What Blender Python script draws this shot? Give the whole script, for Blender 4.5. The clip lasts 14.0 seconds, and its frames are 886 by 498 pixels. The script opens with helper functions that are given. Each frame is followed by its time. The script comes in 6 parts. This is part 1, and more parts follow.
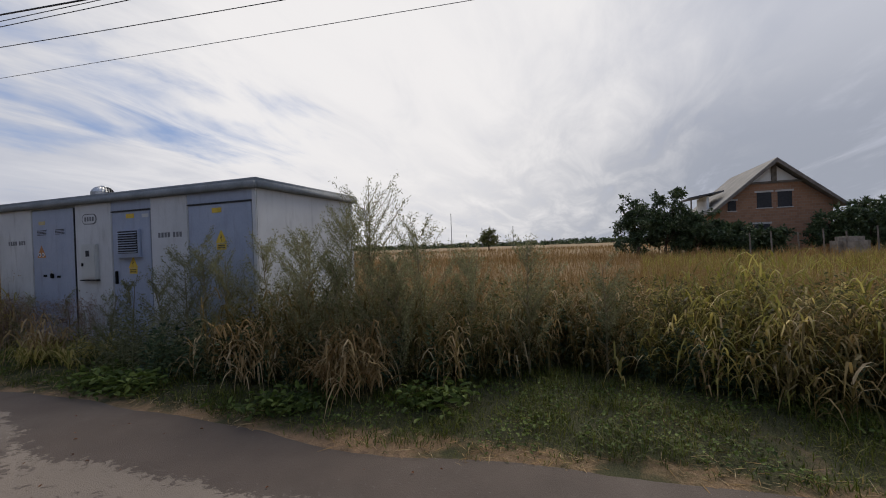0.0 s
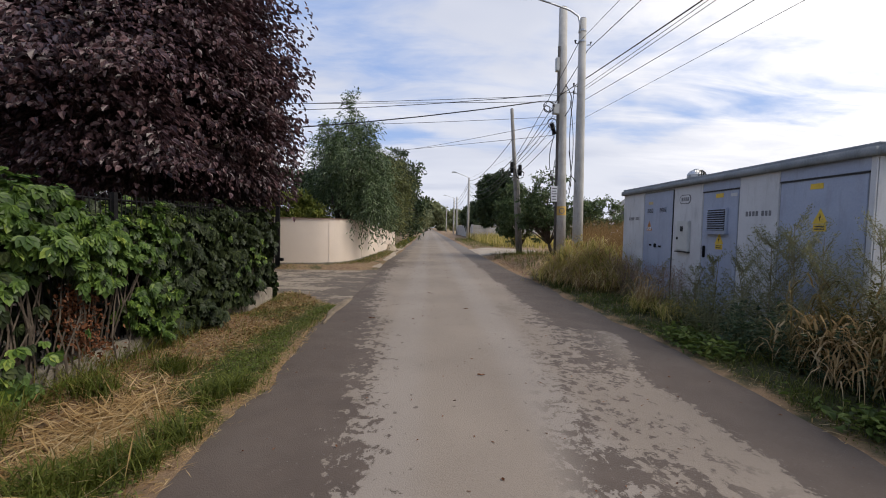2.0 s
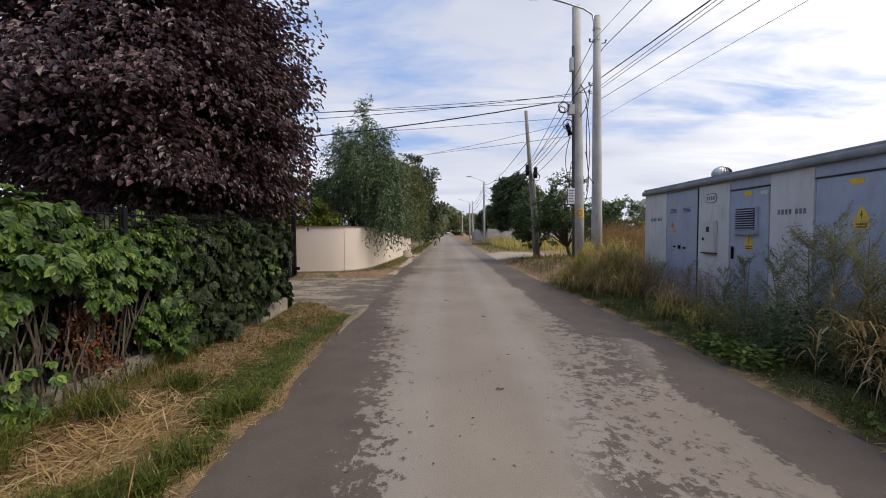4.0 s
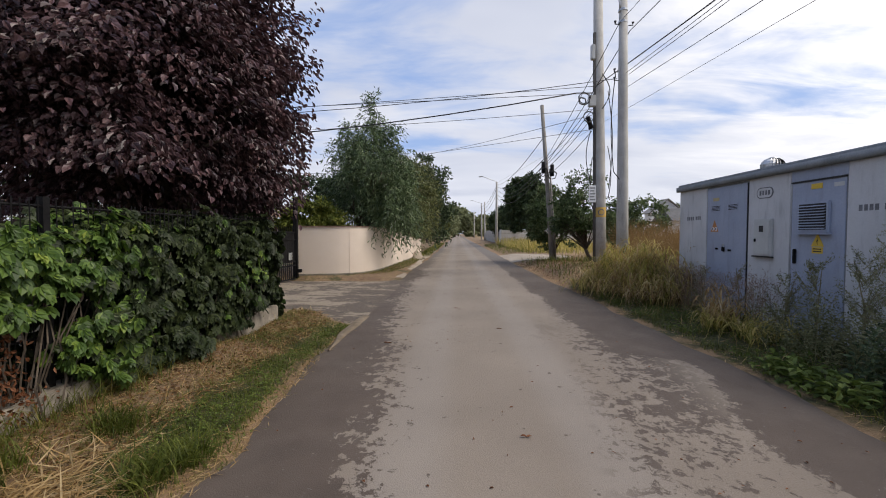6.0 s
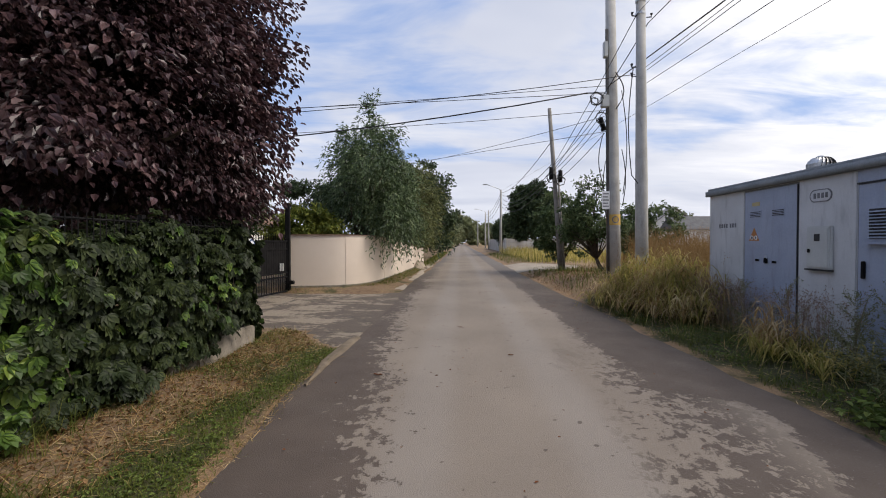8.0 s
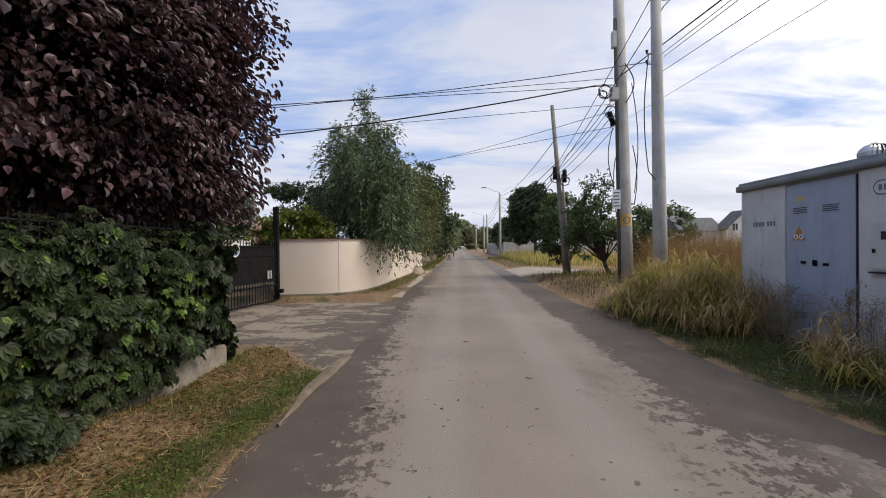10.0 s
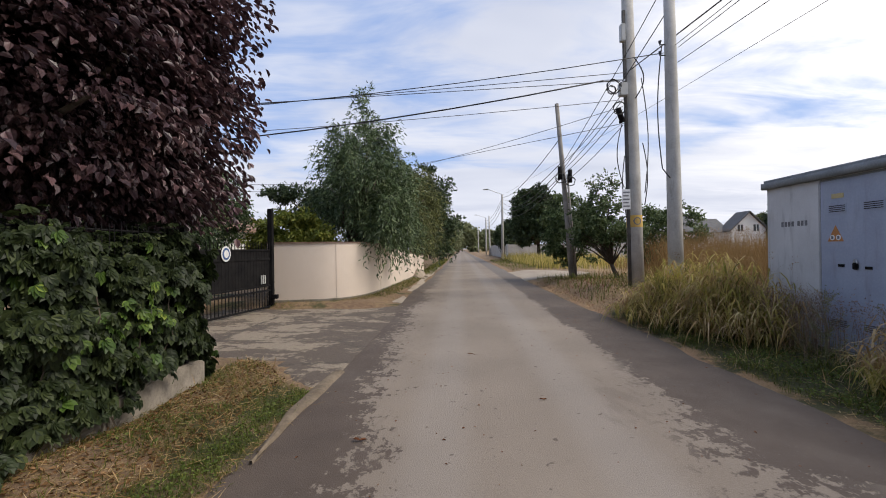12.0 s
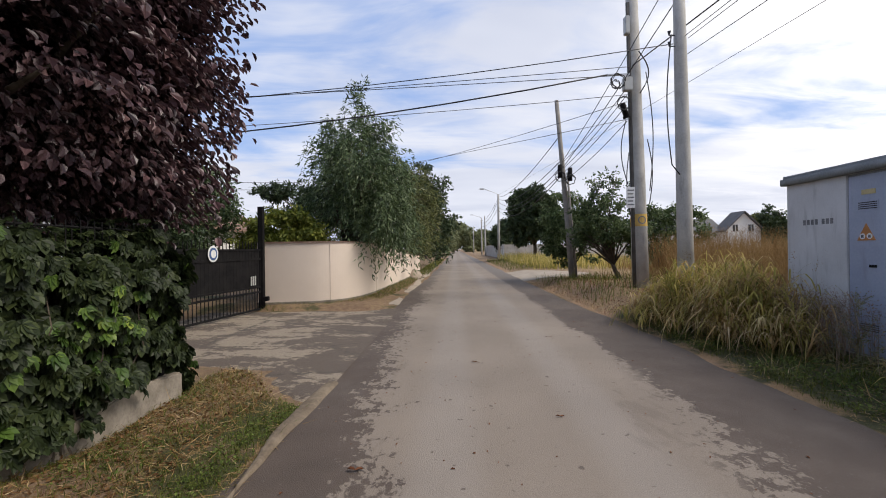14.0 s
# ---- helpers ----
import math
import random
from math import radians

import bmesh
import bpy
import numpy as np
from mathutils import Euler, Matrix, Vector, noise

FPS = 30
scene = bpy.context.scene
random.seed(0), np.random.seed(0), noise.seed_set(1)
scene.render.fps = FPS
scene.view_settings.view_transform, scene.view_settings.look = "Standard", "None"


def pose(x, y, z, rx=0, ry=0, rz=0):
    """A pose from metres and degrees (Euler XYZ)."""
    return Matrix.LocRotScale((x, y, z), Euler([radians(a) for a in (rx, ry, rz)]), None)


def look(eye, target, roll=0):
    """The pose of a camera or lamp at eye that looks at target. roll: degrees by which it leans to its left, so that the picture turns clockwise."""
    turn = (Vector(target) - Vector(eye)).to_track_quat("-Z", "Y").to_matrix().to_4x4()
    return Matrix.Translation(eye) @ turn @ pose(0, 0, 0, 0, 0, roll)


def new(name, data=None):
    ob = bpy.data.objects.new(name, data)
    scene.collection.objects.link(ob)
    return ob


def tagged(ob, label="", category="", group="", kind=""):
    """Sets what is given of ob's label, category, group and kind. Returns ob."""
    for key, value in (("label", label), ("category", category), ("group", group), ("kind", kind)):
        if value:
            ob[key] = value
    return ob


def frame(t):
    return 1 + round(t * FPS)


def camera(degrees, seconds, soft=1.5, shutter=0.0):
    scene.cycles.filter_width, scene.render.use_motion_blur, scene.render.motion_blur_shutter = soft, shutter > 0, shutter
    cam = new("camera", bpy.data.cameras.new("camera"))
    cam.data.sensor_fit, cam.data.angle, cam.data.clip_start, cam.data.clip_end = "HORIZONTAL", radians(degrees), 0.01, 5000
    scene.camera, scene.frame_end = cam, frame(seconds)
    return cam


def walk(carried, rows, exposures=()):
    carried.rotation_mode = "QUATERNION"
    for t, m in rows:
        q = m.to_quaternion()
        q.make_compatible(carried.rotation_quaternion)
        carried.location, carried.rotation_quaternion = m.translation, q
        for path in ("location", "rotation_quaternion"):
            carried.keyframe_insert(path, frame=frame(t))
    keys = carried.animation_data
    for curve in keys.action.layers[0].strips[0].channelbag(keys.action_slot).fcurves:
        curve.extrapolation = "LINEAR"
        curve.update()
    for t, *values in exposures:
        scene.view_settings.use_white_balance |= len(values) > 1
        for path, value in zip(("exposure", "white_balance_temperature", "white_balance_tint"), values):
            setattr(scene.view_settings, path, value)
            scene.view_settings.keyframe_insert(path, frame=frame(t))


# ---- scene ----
PATH = [
    (0, (0.315, -0.118, 1.649), (2.206, 0.535, 1.639), -2.0),
    (0.2, (0.264, 0.12, 1.663), (2.059, 1.002, 1.66), -2.1),
    (0.5, (0.204, 0.013, 1.495), (1.521, 1.518, 1.444), -4.1),
    (0.7, (-0.006, -0.067, 1.663), (0.831, 1.748, 1.57), -3.7),
    (1, (0.012, -0.216, 1.614), (0.344, 1.754, 1.512), -1.7),
    (1.5, (-0.006, -0.301, 1.683), (0.09, 1.694, 1.574), 1.2),
    (2, (0.016, -0.294, 1.669), (0.085, 1.703, 1.568), 1.2),
    (2.5, (0.034, -0.258, 1.674), (0.082, 1.739, 1.578), 1.0),
    (3, (0.033, -0.239, 1.698), (0.063, 1.759, 1.61), 0.6),
    (5.5, (0.071, 0.609, 1.702), (0.012, 2.606, 1.626), -0.2),
    (6, (0.068, 0.97, 1.668), (0.002, 2.968, 1.595), 0.0),
    (6.5, (0.055, 1.201, 1.678), (-0.005, 3.199, 1.616), 0.3),
    (7, (0.103, 1.411, 1.706), (0.043, 3.41, 1.657), 0.2),
    (7.5, (0.1, 1.625, 1.699), (0.023, 3.624, 1.662), 0.1),
    (8, (0.061, 2.02, 1.682), (-0.022, 4.018, 1.65), -0.0),
    (10.5, (-0.059, 3.138, 1.663), (-0.133, 5.137, 1.657), -0.7),
    (11, (-0.013, 3.285, 1.685), (-0.09, 5.284, 1.682), -0.8),
    (11.5, (-0.004, 3.418, 1.695), (-0.082, 5.416, 1.692), -0.8),
    (12, (-0.074, 3.587, 1.675), (-0.157, 5.585, 1.676), -0.8),
    (12.5, (-0.186, 3.719, 1.654), (-0.248, 5.718, 1.662), -0.6),
    (13, (-0.228, 3.805, 1.649), (-0.285, 5.804, 1.65), -0.8),
    (13.5, (-0.228, 3.91, 1.701), (-0.294, 5.909, 1.694), -1.0),
    (14, (-0.199, 4.079, 1.669), (-0.258, 6.078, 1.67), -0.8),
]
cam = camera(93.2, 14.0, 1.0)
walk(cam, [(t, look(eye, target, roll)) for t, eye, target, roll in PATH], [(0, -0.08, 6600, 12), (0.5, -0.22, 6600, 12), (1.0, 0.18, 6600, 12), (1.5, 0.42, 6600, 12), (3.0, 0.45, 6600, 12), (7.0, 0.44, 6600, 12), (14.0, 0.53, 6600, 12)])

# ---- world and light ----
class Nodes:
    """Short hand for building node trees."""
    def __init__(self, tree):
        self.t = tree
        tree.nodes.clear()

    def add(self, kind, **ins):
        n = self.t.nodes.new(kind)
        for k, v in ins.items():
            self.put(n, k.replace("_", " "), v)
        return n

    def put(self, n, key, v):
        sock = n.inputs[int(key[1:])] if key[0] == "i" and key[1:].isdigit() else n.inputs[key]
        if isinstance(v, bpy.types.NodeSocket):
            self.t.links.new(v, sock)
        else:
            sock.default_value = v

    def math(self, op, a, b=0.0, clamp=False):
        n = self.add("ShaderNodeMath", i0=a, i1=b)
        n.operation, n.use_clamp = op, clamp
        return n.outputs[0]

    def mix(self, f, a, b):
        n = self.add("ShaderNodeMix")
        n.data_type = "RGBA"
        self.put(n, "i0", f), self.put(n, "i6", a), self.put(n, "i7", b)
        return n.outputs[2]

    def ramp(self, f, stops):
        n = self.add("ShaderNodeValToRGB")
        self.put(n, "Fac", f)
        el = n.color_ramp.elements
        while len(el) < len(stops):
            el.new(0.5)
        for e, (p, c) in zip(el, stops):
            e.position, e.color = p, (*c, 1) if len(c) == 3 else c
        return n.outputs[0]

    def grey(self, f, a, b):
        n = self.add("ShaderNodeMapRange")
        n.clamp, n.interpolation_type = True, "SMOOTHSTEP"
        self.put(n, "i0", f), self.put(n, "i1", a), self.put(n, "i2", b)
        return n.outputs[0]

    def noise(self, vec, scale, detail=4.0, rough=0.55, dist=0.0):
        n = self.add("ShaderNodeTexNoise", Scale=scale, Detail=detail, Roughness=rough, Distortion=dist)
        if vec is not None:
            self.put(n, "Vector", vec)
        return n.outputs[0]

    def scaled(self, vec, sx, sy, sz):
        n = self.add("ShaderNodeVectorMath", i0=vec, i1=(sx, sy, sz))
        n.operation = "MULTIPLY"
        return n.outputs[0]


SUN_HEADING, SUN_HEIGHT = 102.0, 48.0

world = bpy.data.worlds.new("overcast_sky")
scene.world = world
world.use_nodes = True
n = Nodes(world.node_tree)
sky = n.add("ShaderNodeTexSky")
sky.sky_type, sky.sun_disc, sky.dust_density = "NISHITA", False, 2.0
sky.sun_elevation, sky.sun_rotation = radians(SUN_HEIGHT), radians(SUN_HEADING)
way = n.add("ShaderNodeTexCoord").outputs["Generated"]
sep = n.add("ShaderNodeSeparateXYZ", Vector=way)
up = n.math("ADD", n.math("MAXIMUM", sep.outputs[2], 0.0), 0.16)
flat = n.add("ShaderNodeCombineXYZ", X=n.math("DIVIDE", sep.outputs[0], up), Y=n.math("DIVIDE", sep.outputs[1], up), Z=0.0).outputs[0]
big = n.noise(n.scaled(flat, 0.62, 0.95, 1.0), 0.9, 5.0, 0.55, 0.35)
wisp = n.noise(n.scaled(flat, 0.6, 1.5, 1.0), 2.1, 6.0, 0.6, 0.5)
cover = n.math("ADD", n.math("MULTIPLY", big, 0.65), n.math("MULTIPLY", wisp, 0.35))
low = n.grey(sep.outputs[2], 0.30, 0.02)
sun_at = Vector((math.sin(radians(SUN_HEADING)) * math.cos(radians(SUN_HEIGHT)), math.cos(radians(SUN_HEADING)) * math.cos(radians(SUN_HEIGHT)), math.sin(radians(SUN_HEIGHT))))
thin_cloud = Vector((math.sin(radians(64)), math.cos(radians(64)), 0.48)).normalized()
dot = n.add("ShaderNodeVectorMath", i0=way, i1=tuple(thin_cloud))
dot.operation = "DOT_PRODUCT"
sunny = dot.outputs["Value"]
near_sun = n.grey(sunny, 0.35, 1.0)
cover = n.math("ADD", n.math("ADD", cover, n.math("MULTIPLY", low, 0.16)), n.math("MULTIPLY", near_sun, 0.10))
bank = n.add("ShaderNodeVectorMath", i0=way, i1=tuple(Vector((math.sin(radians(100)), math.cos(radians(100)), 0.16)).normalized()))
bank.operation = "DOT_PRODUCT"
cover = n.math("ADD", cover, n.math("MULTIPLY", n.grey(bank.outputs["Value"], 0.55, 0.9), 0.16))
veil = n.grey(cover, 0.43, 0.60)
thick = n.grey(n.noise(n.scaled(flat, 0.5, 0.9, 1.0), 1.1, 4.0, 0.5, 0.3), 0.42, 0.68)
cloud = n.mix(thick, (6.2, 6.55, 7.35, 1), (4.8, 5.25, 6.35, 1))
cloud = n.mix(n.math("MULTIPLY", n.grey(sep.outputs[2], 0.42, 0.12), n.grey(n.math("ADD", bank.outputs["Value"], n.math("MULTIPLY", n.math("SUBTRACT", wisp, 0.5), 1.1)), 0.62, 0.98)), cloud, (3.9, 4.3, 5.1, 1))
cloud = n.mix(n.math("MULTIPLY", n.grey(n.math("ADD", sunny, n.math("MULTIPLY", n.math("SUBTRACT", wisp, 0.5), 0.30)), 0.72, 1.02), 0.9), cloud, (10.4, 10.35, 10.3, 1))
clear = n.mix(0.6, sky.outputs[0], (3.3, 4.8, 8.4, 1))
colour = n.mix(veil, clear, cloud)
bg = n.add("ShaderNodeBackground", Color=colour, Strength=0.091)
n.t.links.new(bg.outputs[0], n.add("ShaderNodeOutputWorld").inputs[0])

sun = bpy.data.lights.new("sun", "SUN")
sun.energy, sun.angle, sun.color = 2.2, radians(28), (1.0, 0.93, 0.82)
new("sun", sun).matrix_world = look(sun_at * 100, (0, 0, 0))


# ---- materials ----
def material(name, build):
    m = bpy.data.materials.new(name)
    m.use_nodes = True
    n = Nodes(m.node_tree)
    n.t.links.new(build(n), n.add("ShaderNodeOutputMaterial").inputs[0])
    return m


def bump(n, height, strength=0.3, distance=0.01):
    return n.add("ShaderNodeBump", Height=height, Strength=strength, Distance=distance).outputs[0]


def surface(name, dark, light, scale, rough=0.8, metal=0.0, bumpy=0.2, fine=40.0, stain=None, spread=(0.3, 0.7)):
    """A plain surface with variation at two scales."""
    def build(n):
        at = n.add("ShaderNodeNewGeometry").outputs["Position"]
        a = n.noise(at, scale, 5.0, 0.6)
        b = n.noise(at, fine, 4.0, 0.6)
        col = n.mix(n.grey(n.math("ADD", n.math("MULTIPLY", a, 0.65), n.math("MULTIPLY", b, 0.35)), *spread), (*dark, 1), (*light, 1))
        if stain:
            streak = n.noise(n.scaled(at, 3.0, 3.0, 0.5), 2.5, 5.0, 0.6)
            col = n.mix(n.math("MULTIPLY", n.grey(streak, 0.5, 0.75), 0.5), col, (*stain, 1))
        return n.add("ShaderNodeBsdfPrincipled", Base_Color=col, Roughness=rough, Metallic=metal, Normal=bump(n, b, bumpy, 0.006)).outputs[0]
    return material(name, build)


def leafy(name, stops, rough=0.55, through_light=0.3, gloss=0.35):
    """Leaves that vary one by one, with some light passing through them."""
    def build(n):
        geo = n.add("ShaderNodeNewGeometry")
        big = n.noise(geo.outputs["Position"], 1.3, 3.0)
        f = n.math("ADD", n.math("MULTIPLY", geo.outputs["Random Per Island"], 0.7), n.math("MULTIPLY", n.grey(big, 0.3, 0.7), 0.3))
        col = n.ramp(f, stops)
        p = n.add("ShaderNodeBsdfPrincipled", Base_Color=col, Roughness=rough)
        p.inputs["Specular IOR Level"].default_value = gloss
        t = n.add("ShaderNodeBsdfTranslucent", Color=col)
        return n.add("ShaderNodeMixShader", Fac=through_light, i1=p.outputs[0], i2=t.outputs[0]).outputs[0]
    return material(name, build)


def asphalt(n):
    at = n.add("ShaderNodeNewGeometry").outputs["Position"]
    s = n.add("ShaderNodeSeparateXYZ", Vector=at)
    x, y = s.outputs[0], s.outputs[1]
    ragged = n.noise(at, 5.2, 7.0, 0.74, 0.4)
    broad = n.noise(at, 0.45, 3.0, 0.5)
    grain = n.noise(at, 140.0, 3.0, 0.7)
    stones = n.add("ShaderNodeTexVoronoi", Vector=at, Scale=95.0).outputs["Distance"]
    wob = n.math("ADD", n.math("MULTIPLY", n.math("SUBTRACT", broad, 0.5), 1.0), n.math("MULTIPLY", n.math("SUBTRACT", ragged, 0.5), 2.3))
    # sealed dark bands along both sides, with broken inner edges
    left_wob = n.math("ADD", wob, n.math("MULTIPLY", n.math("SUBTRACT", n.noise(n.scaled(at, 1.0, 0.6, 1.0), 13.0, 5.0, 0.7, 0.5), 0.5), 1.5))
    drift = n.math("MULTIPLY", n.math("MINIMUM", n.math("SUBTRACT", y, 2.4), 9.0), 0.10)
    left = n.grey(n.math("ADD", n.math("ADD", x, drift), left_wob), -0.42, -0.52)
    bend = n.math("SUBTRACT", n.math("MULTIPLY", n.grey(y, 4.6, 6.0), 0.50), n.math("MULTIPLY", n.grey(y, 6.4, 7.0), 0.80))
    smooth_wob = n.math("ADD", n.math("MULTIPLY", n.math("SUBTRACT", n.noise(at, 1.1, 2.0, 0.4), 0.5), 0.4), n.math("MULTIPLY", n.math("SUBTRACT", ragged, 0.5), 0.5))
    crumbs = n.noise(n.scaled(at, 1.0, 0.7, 1.0), 15.0, 5.0, 0.7, 0.5)
    smooth_wob = n.math("ADD", smooth_wob, n.math("MULTIPLY", n.math("SUBTRACT", crumbs, 0.5), 0.6))
    right = n.grey(n.math("ADD", x, smooth_wob), n.math("ADD", bend, 2.50), n.math("ADD", bend, 2.56))
    # flaked tar between the wheel track and the outer band, slanting away from the middle
    slant = n.math("SUBTRACT", x, n.math("MULTIPLY", n.math("SUBTRACT", y, 4.0), 0.155))
    inner = n.grey(slant, 1.0, 1.5)
    outer = n.grey(slant, 2.9, 2.1)
    flake = n.grey(n.math("ADD", n.math("ADD", n.math("MULTIPLY", ragged, 0.62), n.math("MULTIPLY", crumbs, 0.38)), n.math("MULTIPLY", n.math("SUBTRACT", broad, 0.5), 0.5)), 0.485, 0.52)
    patch = n.math("MULTIPLY", n.math("MULTIPLY", flake, n.math("MULTIPLY", inner, outer)), n.grey(y, 17.0, 12.0))
    crack = n.grey(n.noise(n.scaled(at, 1.0, 0.5, 1.0), 0.8, 6.0, 0.7, 0.6), 0.60, 0.66)
    spots = n.math("MULTIPLY", n.grey(n.noise(at, 9.0, 2.0, 0.5), 0.70, 0.735), 0.8)
    tar = n.math("MAXIMUM", n.math("MAXIMUM", left, right), n.math("MAXIMUM", patch, n.math("MULTIPLY", crack, 0.25)))
    tar = n.math("MAXIMUM", tar, spots, True)
    pale = n.ramp(n.math("ADD", n.math("MULTIPLY", broad, 0.5), n.math("MULTIPLY", grain, 0.5)), [(0.3, (0.150, 0.120, 0.093)), (0.7, (0.268, 0.222, 0.176))])
    track = n.grey(n.math("ABSOLUTE", n.math("SUBTRACT", n.math("ABSOLUTE", n.math("SUBTRACT", x, 0.45)), 0.75)), 0.45, 0.1)
    pale = n.mix(n.math("MULTIPLY", track, 0.18), pale, (0.33, 0.31, 0.29, 1))
    dark = n.ramp(n.math("ADD", n.math("MULTIPLY", n.noise(at, 2.0, 4.0), 0.5), n.math("MULTIPLY", grain, 0.5)), [(0.3, (0.054, 0.039, 0.030)), (0.72, (0.106, 0.079, 0.061))])
    chips = n.grey(n.noise(at, 60.0, 1.0, 0.5), 0.72, 0.76)
    dark = n.mix(n.math("MULTIPLY", chips, 0.5), dark, (0.25, 0.24, 0.22, 1))
    dust = n.grey(n.noise(at, 0.9, 5.0, 0.6), 0.45, 0.75)
    dark = n.mix(n.math("MULTIPLY", dust, 0.16), dark, (0.20, 0.17, 0.14, 1))
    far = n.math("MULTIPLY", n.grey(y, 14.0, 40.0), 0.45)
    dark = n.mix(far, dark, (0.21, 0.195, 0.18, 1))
    col = n.mix(tar, pale, dark)
    h = n.math("ADD", n.math("MULTIPLY", stones, 0.7), n.math("ADD", n.math("MULTIPLY", grain, 0.4), n.math("MULTIPLY", tar, 0.6)))
    return n.add("ShaderNodeBsdfPrincipled", Base_Color=col, Roughness=0.85, Normal=bump(n, h, 0.5, 0.008)).outputs[0]


def earth(n):
    at = n.add("ShaderNodeNewGeometry").outputs["Position"]
    s = n.add("ShaderNodeSeparateXYZ", Vector=at)
    a, b, c = n.noise(at, 0.8, 6.0, 0.65), n.noise(at, 9.0, 5.0, 0.7), n.noise(at, 60.0, 4.0, 0.7)
    soil = n.ramp(n.math("ADD", n.math("MULTIPLY", b, 0.6), n.math("MULTIPLY", c, 0.4)), [(0.3, (0.10, 0.060, 0.034)), (0.7, (0.26, 0.17, 0.10))])
    straw = n.ramp(c, [(0.35, (0.15, 0.095, 0.045)), (0.7, (0.34, 0.24, 0.125))])
    green = n.ramp(c, [(0.35, (0.030, 0.032, 0.010)), (0.7, (0.080, 0.076, 0.024))])
    col = n.mix(n.grey(n.math("ADD", n.math("MULTIPLY", a, 0.5), n.math("MULTIPLY", b, 0.5)), 0.46, 0.58), soil, straw)
    lush = n.math("ADD", a, n.math("MULTIPLY", n.grey(s.outputs[0], 3.3, 3.7), n.math("SUBTRACT", 0.22, n.math("MULTIPLY", n.grey(s.outputs[1], 13.5, 15.5), 0.36))))
    verge = n.math("MULTIPLY", n.math("MULTIPLY", n.grey(s.outputs[0], -2.65, -2.45), n.grey(s.outputs[0], -1.85, -1.95)), n.grey(s.outputs[1], 9.0, 8.5))
    lush = n.math("ADD", lush, n.math("MULTIPLY", verge, 0.14))
    col = n.mix(n.grey(lush, 0.50, 0.64), col, green)
    wob = n.math("MULTIPLY", n.math("SUBTRACT", b, 0.5), 0.5)
    xx = n.math("ADD", s.outputs[0], wob)
    fringe = n.math("MAXIMUM", n.math("MULTIPLY", n.grey(xx, 3.3, 3.4), n.grey(xx, 3.80, 3.66)), n.math("MULTIPLY", n.grey(xx, -1.5, -1.6), n.grey(xx, -1.98, -1.84)))
    col = n.mix(n.math("MULTIPLY", n.math("MULTIPLY", fringe, n.grey(n.noise(at, 1.4, 4.0, 0.6), 0.40, 0.58)), 0.8), col, n.ramp(c, [(0.3, (0.19, 0.108, 0.052)), (0.7, (0.40, 0.255, 0.140))]))
    field = n.math("MULTIPLY", n.grey(s.outputs[0], 7.0, 10.0), 0.85)
    col = n.mix(field, col, n.ramp(n.noise(at, 0.25, 5.0, 0.6), [(0.35, (0.20, 0.13, 0.06)), (0.65, (0.32, 0.22, 0.10))]))
    return n.add("ShaderNodeBsdfPrincipled", Base_Color=col, Roughness=0.95, Normal=bump(n, n.math("ADD", b, c), 0.7, 0.03)).outputs[0]


def drive_surface(n):
    at = n.add("ShaderNodeNewGeometry").outputs["Position"]
    a, b, c = n.noise(n.scaled(at, 0.7, 1.4, 1.0), 1.0, 8.0, 0.7, 0.5), n.noise(at, 7.0, 6.0, 0.7), n.noise(at, 90.0, 3.0, 0.7)
    pale = n.ramp(c, [(0.3, (0.16, 0.128, 0.092)), (0.7, (0.32, 0.265, 0.20))])
    dark = n.ramp(c, [(0.3, (0.060, 0.046, 0.035)), (0.7, (0.135, 0.105, 0.082))])
    sx = n.add("ShaderNodeSeparateXYZ", Vector=at).outputs[0]
    worn = n.math("SUBTRACT", n.math("ADD", n.math("MULTIPLY", a, 0.7), n.math("MULTIPLY", b, 0.3)), n.math("MULTIPLY", n.grey(sx, -3.4, -2.0), 0.07))
    gap = n.add("ShaderNodeTexVoronoi", Vector=n.scaled(at, 0.22, 0.4, 0.0), Scale=1.0)
    gap.feature = "DISTANCE_TO_EDGE"
    col = n.mix(n.grey(worn, 0.47, 0.51), dark, pale)
    col = n.mix(n.math("MULTIPLY", n.grey(gap.outputs["Distance"], 0.016, 0.004), n.grey(b, 0.46, 0.54)), col, (0.07, 0.058, 0.045, 1))
    return n.add("ShaderNodeBsdfPrincipled", Base_Color=col, Roughness=0.9, Normal=bump(n, n.math("ADD", b, c), 0.6, 0.012)).outputs[0]


def bricks_far(n):
    at = n.add("ShaderNodeNewGeometry").outputs["Position"]
    s = n.add("ShaderNodeSeparateXYZ", Vector=at)
    v = n.add("ShaderNodeCombineXYZ", X=n.math("ADD", s.outputs[0], s.outputs[1]), Y=s.outputs[2], Z=0.0).outputs[0]
    t = n.add("ShaderNodeTexBrick", Vector=v, Color1=(0.27, 0.135, 0.075, 1), Color2=(0.36, 0.19, 0.11, 1), Mortar=(0.30, 0.24, 0.19, 1), Scale=1.0)
    t.inputs["Brick Width"].default_value, t.inputs["Row Height"].default_value, t.inputs["Mortar Size"].default_value = 0.38, 0.24, 0.012
    col = n.mix(n.math("MULTIPLY", n.noise(at, 0.6, 4.0), 0.5), t.outputs[0], (0.22, 0.13, 0.08, 1))
    return n.add("ShaderNodeBsdfPrincipled", Base_Color=col, Roughness=0.9).outputs[0]


